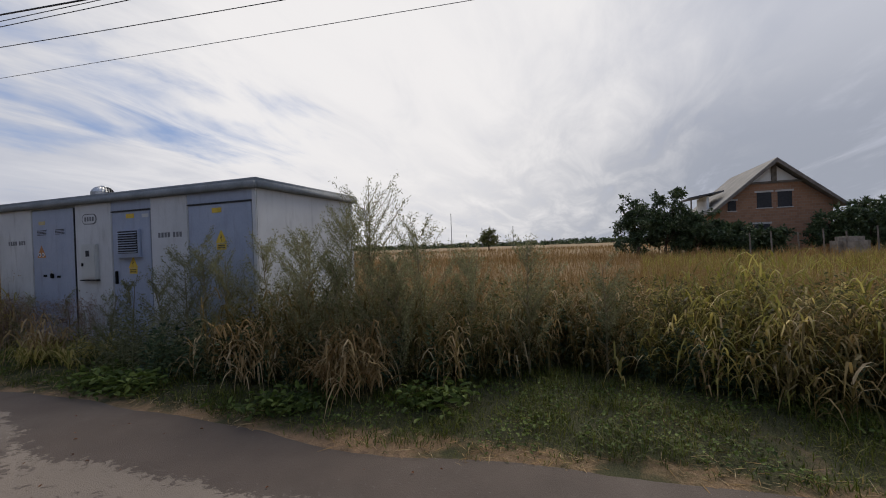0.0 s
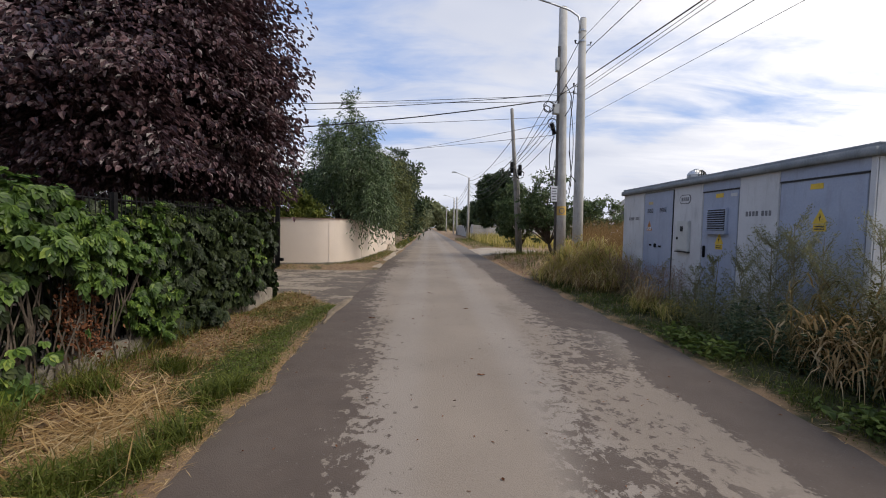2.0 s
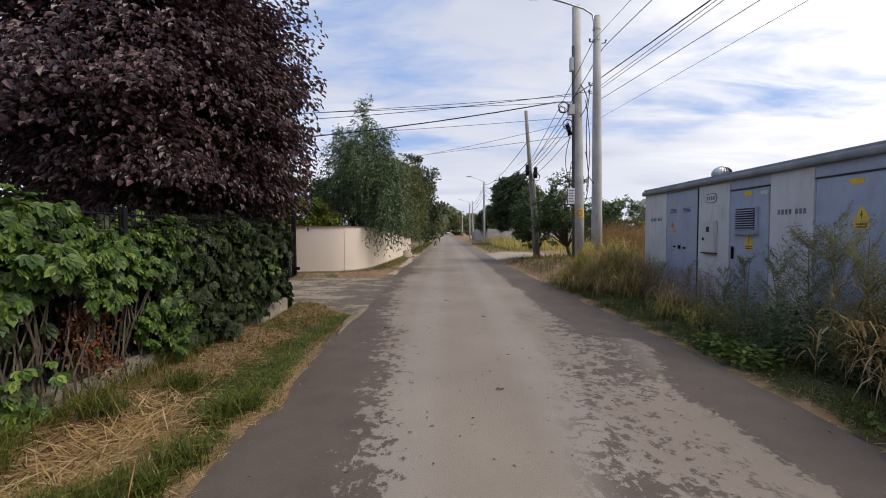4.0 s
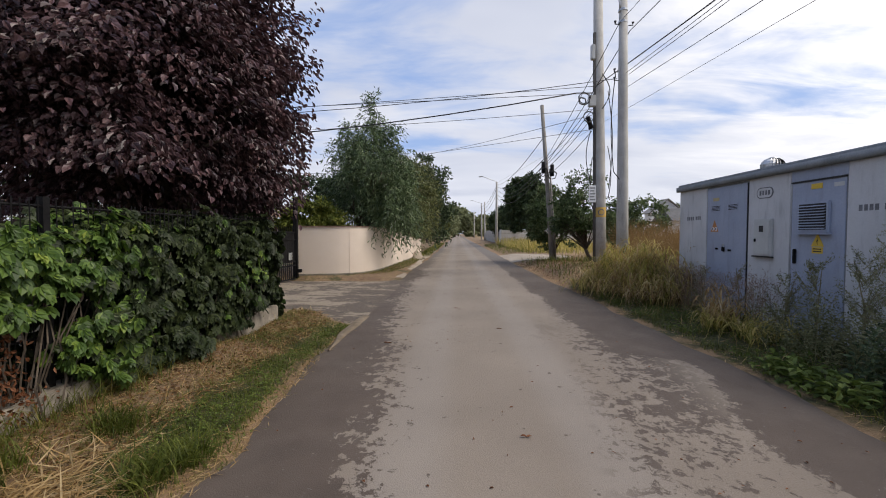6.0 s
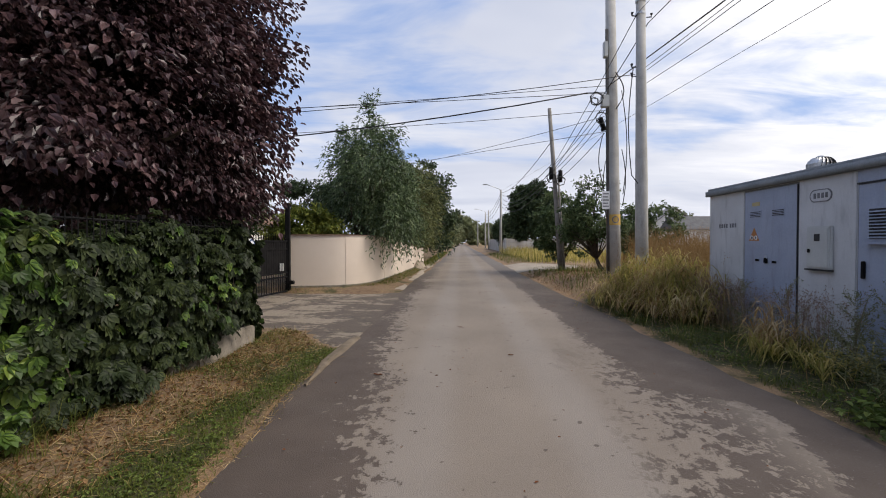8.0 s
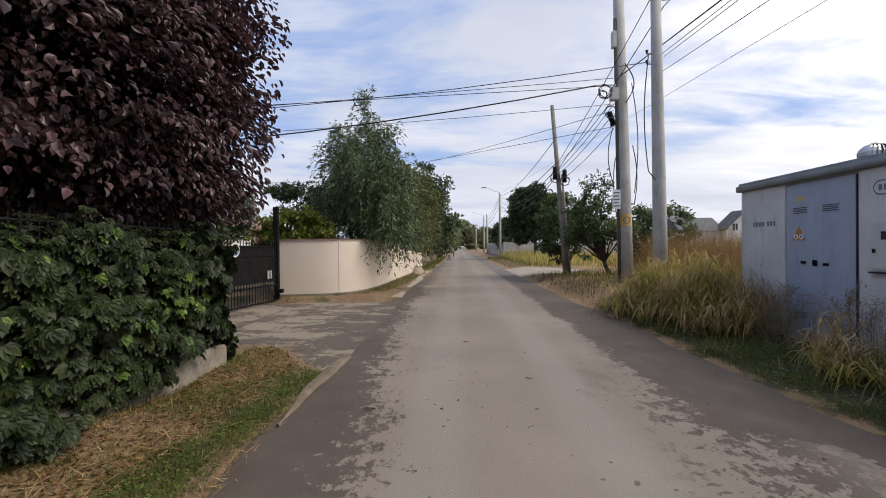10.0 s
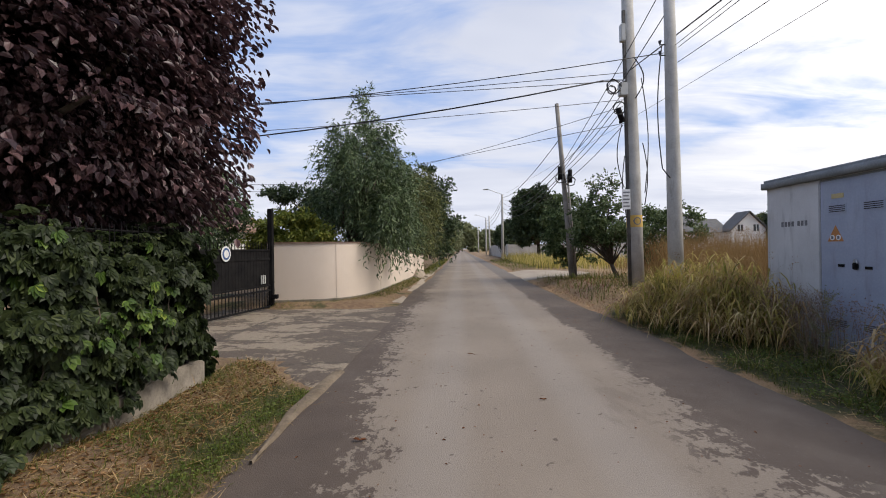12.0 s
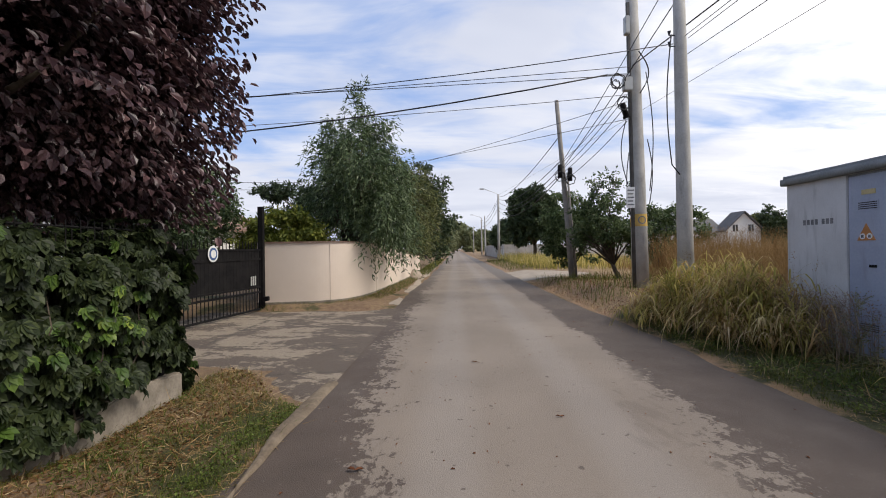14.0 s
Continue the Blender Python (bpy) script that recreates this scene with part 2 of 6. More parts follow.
M_ROAD = material("worn_asphalt", asphalt)
M_EARTH = material("dry_earth", earth)
M_DRIVE = material("old_paving", drive_surface)
M_BRICK = material("hollow_brick", bricks_far)
M_BODY = surface("grey_painted_concrete", (0.47, 0.475, 0.48), (0.57, 0.575, 0.58), 1.6, 0.75, 0, 0.25, 55, (0.25, 0.25, 0.25))
M_DOOR = surface("blue_grey_paint", (0.275, 0.315, 0.41), (0.345, 0.39, 0.485), 1.8, 0.5, 0, 0.08, 30, (0.22, 0.23, 0.27))
M_ROOF = surface("roof_concrete", (0.16, 0.175, 0.185), (0.26, 0.275, 0.285), 2.5, 0.85, 0, 0.3, 40, (0.10, 0.11, 0.11))
M_METER = surface("meter_box_paint", (0.43, 0.44, 0.43), (0.52, 0.53, 0.51), 3.0, 0.5, 0, 0.05)
M_DARK = surface("dark_gap", (0.012, 0.012, 0.014), (0.03, 0.03, 0.034), 5.0, 0.7)
M_BLACK = surface("black_metal", (0.006, 0.006, 0.007), (0.016, 0.015, 0.015), 4.0, 0.85, 0.0, 0.1)
M_BLACK.node_tree.nodes["Principled BSDF"].inputs["Specular IOR Level"].default_value = 0.12
M_STEEL = surface("galvanised_steel", (0.35, 0.36, 0.37), (0.58, 0.59, 0.60), 6.0, 0.4, 0.85, 0.1)
M_BAND = surface("faded_yellow_paint", (0.42, 0.27, 0.08), (0.58, 0.38, 0.09), 6.0, 0.85, 0, 0.3)
M_YELLOW = surface("yellow_sign", (0.58, 0.38, 0.03), (0.70, 0.48, 0.06), 8.0, 0.5)
M_FADED = surface("faded_label", (0.40, 0.33, 0.16), (0.52, 0.43, 0.22), 8.0, 0.6)
M_ORANGE = surface("orange_sign", (0.36, 0.14, 0.04), (0.48, 0.21, 0.06), 8.0, 0.5)
M_WHITE = surface("white_sign", (0.62, 0.63, 0.62), (0.78, 0.78, 0.77), 8.0, 0.5)
M_BLUE = surface("blue_print", (0.04, 0.09, 0.22), (0.06, 0.12, 0.28), 8.0, 0.5)
M_INK = surface("faded_ink", (0.10, 0.10, 0.11), (0.19, 0.19, 0.20), 9.0, 0.7)
M_POLE = surface("pole_concrete", (0.33, 0.32, 0.295), (0.50, 0.485, 0.45), 1.8, 0.9, 0, 0.4, 35, (0.19, 0.185, 0.17))
M_WOOD = surface("weathered_pole", (0.16, 0.145, 0.125), (0.30, 0.28, 0.25), 2.5, 0.9, 0, 0.4, 30, (0.10, 0.09, 0.08))
M_DUCT = surface("dusty_duct", (0.045, 0.042, 0.038), (0.10, 0.092, 0.082), 3.0, 0.8, 0, 0.2, 25)
M_CABLE = surface("black_cable", (0.012, 0.012, 0.013), (0.03, 0.03, 0.032), 4.0, 0.6)
M_GREYWIRE = surface("grey_wire", (0.09, 0.09, 0.10), (0.16, 0.16, 0.17), 4.0, 0.6)
M_WALL = surface("cream_render", (0.62, 0.525, 0.435), (0.70, 0.60, 0.505), 0.5, 0.9, 0, 0.25, 60)
M_COPING = surface("coping_tile", (0.15, 0.085, 0.06), (0.30, 0.20, 0.15), 4.0, 0.85, 0, 0.3)
M_PLINTH = surface("plinth_concrete", (0.15, 0.128, 0.10), (0.32, 0.28, 0.23), 3.0, 0.95, 0, 0.6, 30, (0.13, 0.11, 0.085))
M_BARK = surface("bark", (0.040, 0.030, 0.022), (0.12, 0.095, 0.070), 5.0, 0.95, 0, 0.8, 25)
M_RUBBLE = surface("rubble", (0.20, 0.16, 0.12), (0.38, 0.32, 0.25), 2.0, 0.95, 0, 0.8, 20)
M_TILE = surface("dark_roof_tiles", (0.055, 0.054, 0.056), (0.11, 0.108, 0.11), 1.5, 0.7, 0, 0.4, 12)
M_TILE_GREY = surface("grey_roof_sheets", (0.17, 0.16, 0.145), (0.27, 0.25, 0.22), 0.8, 0.8, 0, 0.3, 10)
M_PLASTER = surface("white_plaster", (0.60, 0.60, 0.585), (0.74, 0.74, 0.72), 0.7, 0.9, 0, 0.1)
M_SLAB = surface("precast_slabs", (0.36, 0.345, 0.32), (0.52, 0.50, 0.465), 0.9, 0.9, 0, 0.3, 14, (0.28, 0.26, 0.23))
M_GLASS = surface("window_glass", (0.02, 0.024, 0.028), (0.05, 0.055, 0.06), 2.0, 0.1)
M_GRAVEL = surface("pale_gravel", (0.24, 0.20, 0.155), (0.37, 0.315, 0.25), 1.2, 0.95, 0, 0.7, 40)
M_SAND = surface("trodden_sand", (0.09, 0.066, 0.044), (0.21, 0.165, 0.115), 2.5, 0.95, 0, 0.8, 25, (0.12, 0.085, 0.055))
M_TIMBER = surface("grey_timber", (0.10, 0.085, 0.07), (0.22, 0.19, 0.16), 3.0, 0.9, 0, 0.4)

L_PLUM = leafy("plum_leaf", [(0.05, (0.024, 0.012, 0.016)), (0.5, (0.070, 0.037, 0.042)), (0.85, (0.15, 0.085, 0.088)), (1.0, (0.24, 0.15, 0.145))], 0.40, 0.22, 0.6)
L_VINE = leafy("creeper_leaf", [(0.05, (0.024, 0.050, 0.010)), (0.45, (0.056, 0.105, 0.020)), (0.8, (0.125, 0.20, 0.034)), (0.97, (0.27, 0.33, 0.060))], 0.48, 0.3, 0.35)
# second creeper leaf, with the shade of the plum tree put into its colour
L_VINE_SHADE = leafy("shaded_creeper_leaf", [(0.05, (0.010, 0.015, 0.006)), (0.5, (0.022, 0.033, 0.012)), (0.9, (0.052, 0.068, 0.023)), (1.0, (0.11, 0.12, 0.04))], 0.5, 0.15, 0.22)
L_DRYVINE = leafy("dry_creeper", [(0.05, (0.070, 0.028, 0.014)), (0.5, (0.16, 0.065, 0.032)), (0.95, (0.26, 0.13, 0.075))], 0.8, 0.15, 0.1)
L_RUST = leafy("rusty_dead_leaf", [(0.05, (0.070, 0.036, 0.016)), (0.5, (0.17, 0.092, 0.042)), (0.95, (0.30, 0.18, 0.09))], 0.85, 0.15, 0.1)
L_WILLOW = leafy("willow_leaf", [(0.05, (0.026, 0.046, 0.018)), (0.45, (0.066, 0.105, 0.040)), (0.85, (0.17, 0.23, 0.10)), (1.0, (0.36, 0.41, 0.24))], 0.42, 0.3, 0.5)
L_OLIVE = leafy("olive_green_leaf", [(0.05, (0.040, 0.050, 0.016)), (0.5, (0.095, 0.108, 0.032)), (0.9, (0.19, 0.20, 0.07)), (1.0, (0.30, 0.29, 0.13))], 0.5, 0.3)
# far foliage: the haze is put into these paler leaf colours
L_HAZED = leafy("haze_paled_leaf", [(0.05, (0.12, 0.14, 0.07)), (0.5, (0.21, 0.235, 0.125)), (0.95, (0.34, 0.36, 0.21))], 0.6, 0.45)
L_DARK = leafy("dark_green_leaf", [(0.05, (0.020, 0.034, 0.015)), (0.5, (0.045, 0.072, 0.030)), (0.95, (0.11, 0.15, 0.065))], 0.5, 0.2)
L_BUSH = leafy("bright_bush_leaf", [(0.05, (0.060, 0.085, 0.012)), (0.5, (0.15, 0.18, 0.028)), (0.95, (0.31, 0.31, 0.055))], 0.55, 0.3)
L_WEED = leafy("weed_leaf", [(0.05, (0.044, 0.046, 0.016)), (0.5, (0.115, 0.110, 0.040)), (0.9, (0.22, 0.195, 0.078)), (1.0, (0.36, 0.28, 0.13))], 0.7, 0.4, 0.15)
L_HERB = leafy("low_herb_leaf", [(0.05, (0.036, 0.056, 0.010)), (0.5, (0.086, 0.125, 0.020)), (0.95, (0.20, 0.25, 0.060))], 0.65, 0.3)
L_BROWNREED = leafy("brown_reed_blade", [(0.05, (0.060, 0.050, 0.016)), (0.5, (0.155, 0.116, 0.038)), (0.8, (0.31, 0.22, 0.090)), (1.0, (0.66, 0.54, 0.36))], 0.65, 0.4, 0.2)
L_GRASS = leafy("green_grass", [(0.05, (0.045, 0.062, 0.010)), (0.5, (0.105, 0.125, 0.022)), (0.82, (0.20, 0.185, 0.045)), (1.0, (0.42, 0.31, 0.13))], 0.6, 0.4, 0.2)
L_LUSH = leafy("lush_grass", [(0.05, (0.032, 0.050, 0.007)), (0.5, (0.080, 0.098, 0.014)), (0.9, (0.17, 0.185, 0.034)), (1.0, (0.30, 0.24, 0.10))], 0.55, 0.35, 0.25)
L_STRAW = leafy("dry_straw", [(0.05, (0.23, 0.140, 0.058)), (0.5, (0.42, 0.285, 0.130)), (0.95, (0.58, 0.46, 0.28))], 0.8, 0.35, 0.1)
L_REED = leafy("reed_blade", [(0.05, (0.13, 0.135, 0.034)), (0.4, (0.33, 0.30, 0.072)), (0.75, (0.58, 0.46, 0.16)), (1.0, (0.74, 0.62, 0.36))], 0.6, 0.6, 0.2)
L_PINK = leafy("pinkish_seed", [(0.05, (0.16, 0.10, 0.07)), (0.5, (0.28, 0.19, 0.14)), (0.95, (0.42, 0.31, 0.24))], 0.85, 0.35, 0.1)
L_FIELD = leafy("golden_field_grass", [(0.05, (0.125, 0.073, 0.028)), (0.5, (0.26, 0.158, 0.066)), (0.9, (0.38, 0.26, 0.125)), (1.0, (0.17, 0.155, 0.046))], 0.8, 0.3, 0.1)
L_YELLOWGREEN = leafy("yellow_green_grass", [(0.05, (0.11, 0.105, 0.020)), (0.5, (0.24, 0.22, 0.045)), (0.95, (0.44, 0.38, 0.11))], 0.65, 0.45, 0.15)
L_QUINCE = leafy("quince_leaf", [(0.05, (0.030, 0.052, 0.020)), (0.5, (0.078, 0.118, 0.044)), (0.95, (0.20, 0.25, 0.105))], 0.5, 0.35)
L_FEATHER = leafy("feathery_weed_leaf", [(0.05, (0.10, 0.11, 0.055)), (0.5, (0.215, 0.22, 0.11)), (0.95, (0.40, 0.38, 0.22))], 0.75, 0.5, 0.1)
M_STALK = surface("weed_stalk", (0.16, 0.13, 0.075), (0.30, 0.25, 0.15), 4.0, 0.9)


# ---- builders ----
def mesh_from(name, verts, faces, mat, parent=None, label="", smooth=False):
    me = bpy.data.meshes.new(name)
    verts, faces = np.asarray(verts, np.float32), np.asarray(faces, np.int32)
    k = faces.shape[1]
    me.vertices.add(len(verts)), me.loops.add(faces.size), me.polygons.add(len(faces))
    me.vertices.foreach_set("co", verts.ravel())
    me.loops.foreach_set("vertex_index", faces.ravel())
    me.polygons.foreach_set("loop_start", np.arange(0, faces.size, k, dtype=np.int32))
    me.polygons.foreach_set("use_smooth", np.full(len(faces), smooth))
    me.update(calc_edges=True)
    me.materials.append(mat)
    ob = new(name, me)
    ob.parent = parent
    return tagged(ob, label)


def part(name, bm, mat, parent=None, label="", smooth=False):
    me = bpy.data.meshes.new(name)
    for f in bm.faces:
        f.smooth = smooth
    bmesh.ops.recalc_face_normals(bm, faces=bm.faces)
    bm.to_mesh(me)
    bm.free()
    me.materials.append(mat)
    ob = new(name, me)
    ob.parent = parent
    return tagged(ob, label)


def thing(name, label, category, group="", kind=""):
    return tagged(new(name), label, category, group, kind)


def boxy(x0, x1, y0, y1, z0, z1, bevel=0.0, bm=None):
    b = bmesh.new()
    bmesh.ops.create_cube(b, size=1)
    for v in b.verts:
        v.co = Vector(((x0 + x1) / 2 + v.co.x * (x1 - x0), (y0 + y1) / 2 + v.co.y * (y1 - y0), (z0 + z1) / 2 + v.co.z * (z1 - z0)))
    if bevel:
        bmesh.ops.bevel(b, geom=list(b.edges), offset=bevel, segments=2, affect="EDGES")
    return join(bm, b)


def join(bm, b):
    if bm is None:
        return b
    me = bpy.data.meshes.new("tmp")
    b.to_mesh(me)
    b.free()
    bm.from_mesh(me)
    bpy.data.meshes.remove(me)
    return bm


def prism(points, way, bm=None):
    """A flat outline, given in order, pushed along way."""
    b = bmesh.new()
    vs = [b.verts.new(p) for p in points]
    f = b.faces.new(vs)
    ext = bmesh.ops.extrude_face_region(b, geom=[f])
    for v in ext["geom"]:
        if isinstance(v, bmesh.types.BMVert):
            v.co += Vector(way)
    return join(bm, b)


def tube(points, radii, sides=8, bm=None, caps=True):
    """A tapered tube through points."""
    b = bmesh.new()
    pts = [Vector(p) for p in points]
    rings = []
    for i, p in enumerate(pts):
        t = (pts[min(i + 1, len(pts) - 1)] - pts[max(i - 1, 0)]).normalized()
        u = t.cross(Vector((0, 0, 1)) if abs(t.z) < 0.9 else Vector((1, 0, 0))).normalized()
        w = t.cross(u)
        r = radii[i] if isinstance(radii, (list, tuple)) else radii
        rings.append([b.verts.new(p + r * (math.cos(a) * u + math.sin(a) * w)) for a in [2 * math.pi * k / sides for k in range(sides)]])
    for r0, r1 in zip(rings, rings[1:]):
        for k in range(sides):
            b.faces.new((r0[k], r0[(k + 1) % sides], r1[(k + 1) % sides], r1[k]))
    if caps:
        b.faces.new(rings[0][::-1]), b.faces.new(rings[-1])
    return join(bm, b)


def smooth01(a, b, x):
    t = np.clip((np.asarray(x, float) - a) / (b - a), 0, 1)
    return t * t * (3 - 2 * t)


def drive_near(x):
    """Where the paving before the gate begins."""
    return np.interp(x, [-7, -4.0, -3.2, -2.86, -2.36, -1.88], [10.4, 9.95, 9.8, 9.6, 8.95, 8.6])


def edge_left(y):
    return -1.70 - 0.10 * smooth01(4.8, 7.0, y) - 0.30 * smooth01(9, 14, y) * (1 - smooth01(20, 34, y)) + 0.12 * np.exp(-((np.asarray(y, float) - 4.1) / 0.35) ** 2)


def edge_right(y):
    return np.interp(y, [-1, 0.5, 1.4, 2.4, 3.5, 4.8, 8, 15, 22], [3.62, 3.55, 3.42, 3.50, 3.62, 3.70, 3.68, 3.56, 3.36])


def ground_z(x, y):
    x, y = np.asarray(x, float), np.asarray(y, float)
    right = 0.06 + 0.33 * smooth01(11.8, 16.5, y) * (1 - 0.8 * smooth01(20, 26, y)) * (1 - smooth01(9, 16, x))
    left = 0.05 + 0.11 * smooth01(-2.65, -3.25, x) * (1 - smooth01(6.3, 7.5, y)) + 0.09 * smooth01(15.6, 16.1, y) * (1 - smooth01(22, 30, y))
    z = -0.035 + (right + 0.035) * smooth01(3.15, 4.7, x) + (left + 0.035) * smooth01(-1.85, -3.0, x)
    yard = (1 - smooth01(-1.7, -2.1, x) * smooth01(-0.05, 0.3, y - drive_near(x)) * (1 - smooth01(15.5, 15.9, y)))
    z = z * yard - 0.035 * (1 - yard)
    return z + 0.012 * np.sin(x * 3.1 + 1.7 * np.sin(y * 1.3)) * np.sin(y * 2.3) * (np.abs(x - 0.7) > 2.7)


rng = np.random.default_rng(11)


def unit(v):
    return v / np.maximum(np.linalg.norm(v, axis=-1, keepdims=True), 1e-9)


def blades(roots, height, width, lean, segs=3, heading=None, curl=1.0, fall=None):
    """Tapered, bending blades. lean: how far the tip goes sideways, in heights."""
    n = len(roots)
    height, width, lean = [np.broadcast_to(np.asarray(a, float), n) for a in (height, width, lean)]
    a = rng.uniform(0, 2 * np.pi, n) if heading is None else heading
    side = np.stack([np.cos(a), np.sin(a), np.zeros(n)], 1)
    flat = np.stack([-np.sin(a), np.cos(a), np.zeros(n)], 1)
    rows = []
    for i in range(segs + 1):
        s = i / segs
        w = width * (1 - s) ** 0.7 * (0.6 + 0.9 * s if s < 0.5 else 1.05)
        up = height * (s - curl * 0.45 * lean * s ** 2.4) if fall is None else height * (1.35 * s - fall * s ** 2.3)
        mid = roots + side * (height * lean * s ** (1.8 if fall is None else 1.15))[:, None] + np.array([0, 0, 1.0]) * up[:, None]
        rows += [mid - flat * (w / 2)[:, None], mid + flat * (w / 2)[:, None]]
    v = np.stack(rows, 1)
    k = 2 * (segs + 1)
    q = np.array([[2 * i, 2 * i + 1, 2 * i + 3, 2 * i + 2] for i in range(segs)])
    f = (np.arange(n)[:, None, None] * k + q[None]).reshape(-1, 4)
    return v.reshape(-1, 3), f


def leaf_quads(at, along, normal, length, width, fold=0.25, simple=False):
    """Pointed leaves, each of two folded halves."""
    n = len(at)
    length, width = np.broadcast_to(np.asarray(length, float), n)[:, None], np.broadcast_to(np.asarray(width, float), n)[:, None]
    along = unit(along)
    across = unit(np.cross(along, normal))
    nor = np.cross(across, along)
    lift = nor * width * fold
    if simple:
        v = np.stack([at, at + along * length * 0.45 + across * width * 0.5 + lift, at + along * length, at + along * length * 0.45 - across * width * 0.5 + lift], 1).reshape(-1, 3)
        return v, np.arange(4 * n).reshape(-1, 4)
    pts = [at, at + along * length * 0.32 + across * width * 0.5 + lift, at + along * length * 0.72 + across * width * 0.38 + lift, at + along * length - lift * 0.6,
           at + along * length * 0.72 - across * width * 0.38 + lift, at + along * length * 0.32 - across * width * 0.5 + lift]
    v = np.stack(pts, 1).reshape(-1, 3)
    f = (np.arange(n)[:, None, None] * 6 + np.array([[0, 1, 2, 3], [0, 3, 4, 5]])[None]).reshape(-1, 4)
    return v, f


def merge(*sets):
    vs, fs, k = [], [], 0
    for v, f in sets:
        vs.append(v), fs.append(f + k)
        k += len(v)
    return np.concatenate(vs), np.concatenate(fs)


def ball(n, spread=1.0):
    """Random points in a unit ball, denser to its skin for a small spread."""
    d = unit(rng.normal(size=(n, 3)))
    return d * rng.uniform(0, 1, (n, 1)) ** (spread / 3)


def clump_leaves(centres, per, radius, length, width, droop=0.3, flatten=0.8):
    """Leaves round clump centres, tips outwards and a little down."""
    c = np.repeat(centres, per, 0)
    twigs = unit(rng.normal(size=(len(centres), 9, 3)))
    pick = twigs[np.repeat(np.arange(len(centres)), per), rng.integers(0, 9, len(c))]
    off = (pick * rng.uniform(0.08, 1.05, (len(c), 1)) + rng.normal(size=(len(c), 3)) * 0.11) * np.array([1, 1, flatten])
    at = c + off * np.repeat(np.broadcast_to(radius, len(centres)), per)[:, None]
    along = unit(off + rng.normal(size=off.shape) * 0.7 - np.array([0, 0, droop]))
    nor = unit(rng.normal(size=off.shape) * 0.8 + np.array([0, 0, 0.9]) + off * 0.6)
    s = rng.uniform(0.65, 1.25, len(c))
    return leaf_quads(at, along, nor, length * s, width * s, 0.25, True)


def crown_centres(n, centre, radii, lumps=0.22, low=-1.0, shell=0.9):
    """Clump centres in a lumpy ellipsoid, most of them near its skin."""
    d = unit(rng.normal(size=(int(n * 1.6), 3)))
    d = d[d[:, 2] > low][:n]
    ph = rng.uniform(0, 6.28, 6)
    bumps = 1 + lumps * (np.sin(3.1 * d[:, 0] + ph[0]) * np.sin(2.7 * d[:, 1] + ph[1]) + 0.7 * np.sin(5.3 * d[:, 2] + ph[2]) * np.sin(4.7 * d[:, 0] + ph[3]) + 0.5 * np.sin(8.1 * d[:, 1] + ph[4]))
    r = rng.uniform(0, 1, len(d)) ** (shell / 3)
    return np.array(centre) + d * (bumps * r)[:, None] * np.array(radii)


def limbs(base, fork, tips, r0):
    """Trunk up to the fork and limbs from it towards the tips."""
    base, fork = Vector(base), Vector(fork)
    mid = (base + fork) / 2 + Vector((random.uniform(-.08, .08), random.uniform(-.08, .08), 0)) * (fork - base).length
    bm = tube([base - Vector((0, 0, 0.1)), base + Vector((0, 0, 0.12)), mid, fork], [r0 * 1.5, r0 * 1.1, r0 * 0.9, r0 * 0.75], 9)
    for t in tips:
        t = Vector(t)
        q = fork.lerp(t, 0.5) + Vector((random.uniform(-.1, .1), random.uniform(-.1, .1), random.uniform(0.02, .16))) * (t - fork).length
        tube([fork.lerp(base, random.uniform(0, .3)), q, t], [r0 * 0.5, r0 * 0.28, r0 * 0.06], 5, bm)
    return bm


def tree(name, label, category, base, fork, crowns, mat, per, clump, leaf, r0=0.12, droop=0.3, n_limbs=14, lumps=0.22, low=-0.9, group=""):
    """crowns: rows of (clumps, centre, radii)."""
    th = thing(name, label, category, group)
    cs = np.concatenate([crown_centres(k, c, r, lumps, low) for k, c, r in crowns])
    tips = cs[rng.choice(len(cs), min(n_limbs, len(cs)), replace=False)]
    part("trunk", limbs(base, fork, tips, r0), M_BARK, th, smooth=True)
    v, f = clump_leaves(cs, per, clump * rng.uniform(0.7, 1.3, len(cs)), leaf[0] * 1.35, leaf[1] * 1.5, droop)
    mesh_from("crown", v, f, mat, th)
    return th


# ---- ground, road and paving ----
def spaced(fine0, fine1, step, limit):
    a = list(np.arange(fine0, fine1 + 1e-6, step))
    d, hi, lo = step, a[-1], a[0]
    while hi < limit:
        d *= 1.28
        hi += d
        a.append(hi)
    d = step
    while lo > -limit:
        d *= 1.28
        lo -= d
        a.insert(0, lo)
    return np.array(a)


gx, gy = spaced(-8, 11, 0.22, 1800), spaced(-8, 34, 0.3, 1800)
X, Y = np.meshgrid(gx, gy)
gv = np.stack([X, Y, ground_z(X, Y)], -1).reshape(-1, 3)
i = np.arange(len(gx) * len(gy)).reshape(len(gy), len(gx))
gf = np.stack([i[:-1, :-1], i[:-1, 1:], i[1:, 1:], i[1:, :-1]], -1).reshape(-1, 4)
tagged(mesh_from("ground", gv, gf, M_EARTH, smooth=True), "dry earth with straw and green weeds beside the lane", "ground", kind="structure")


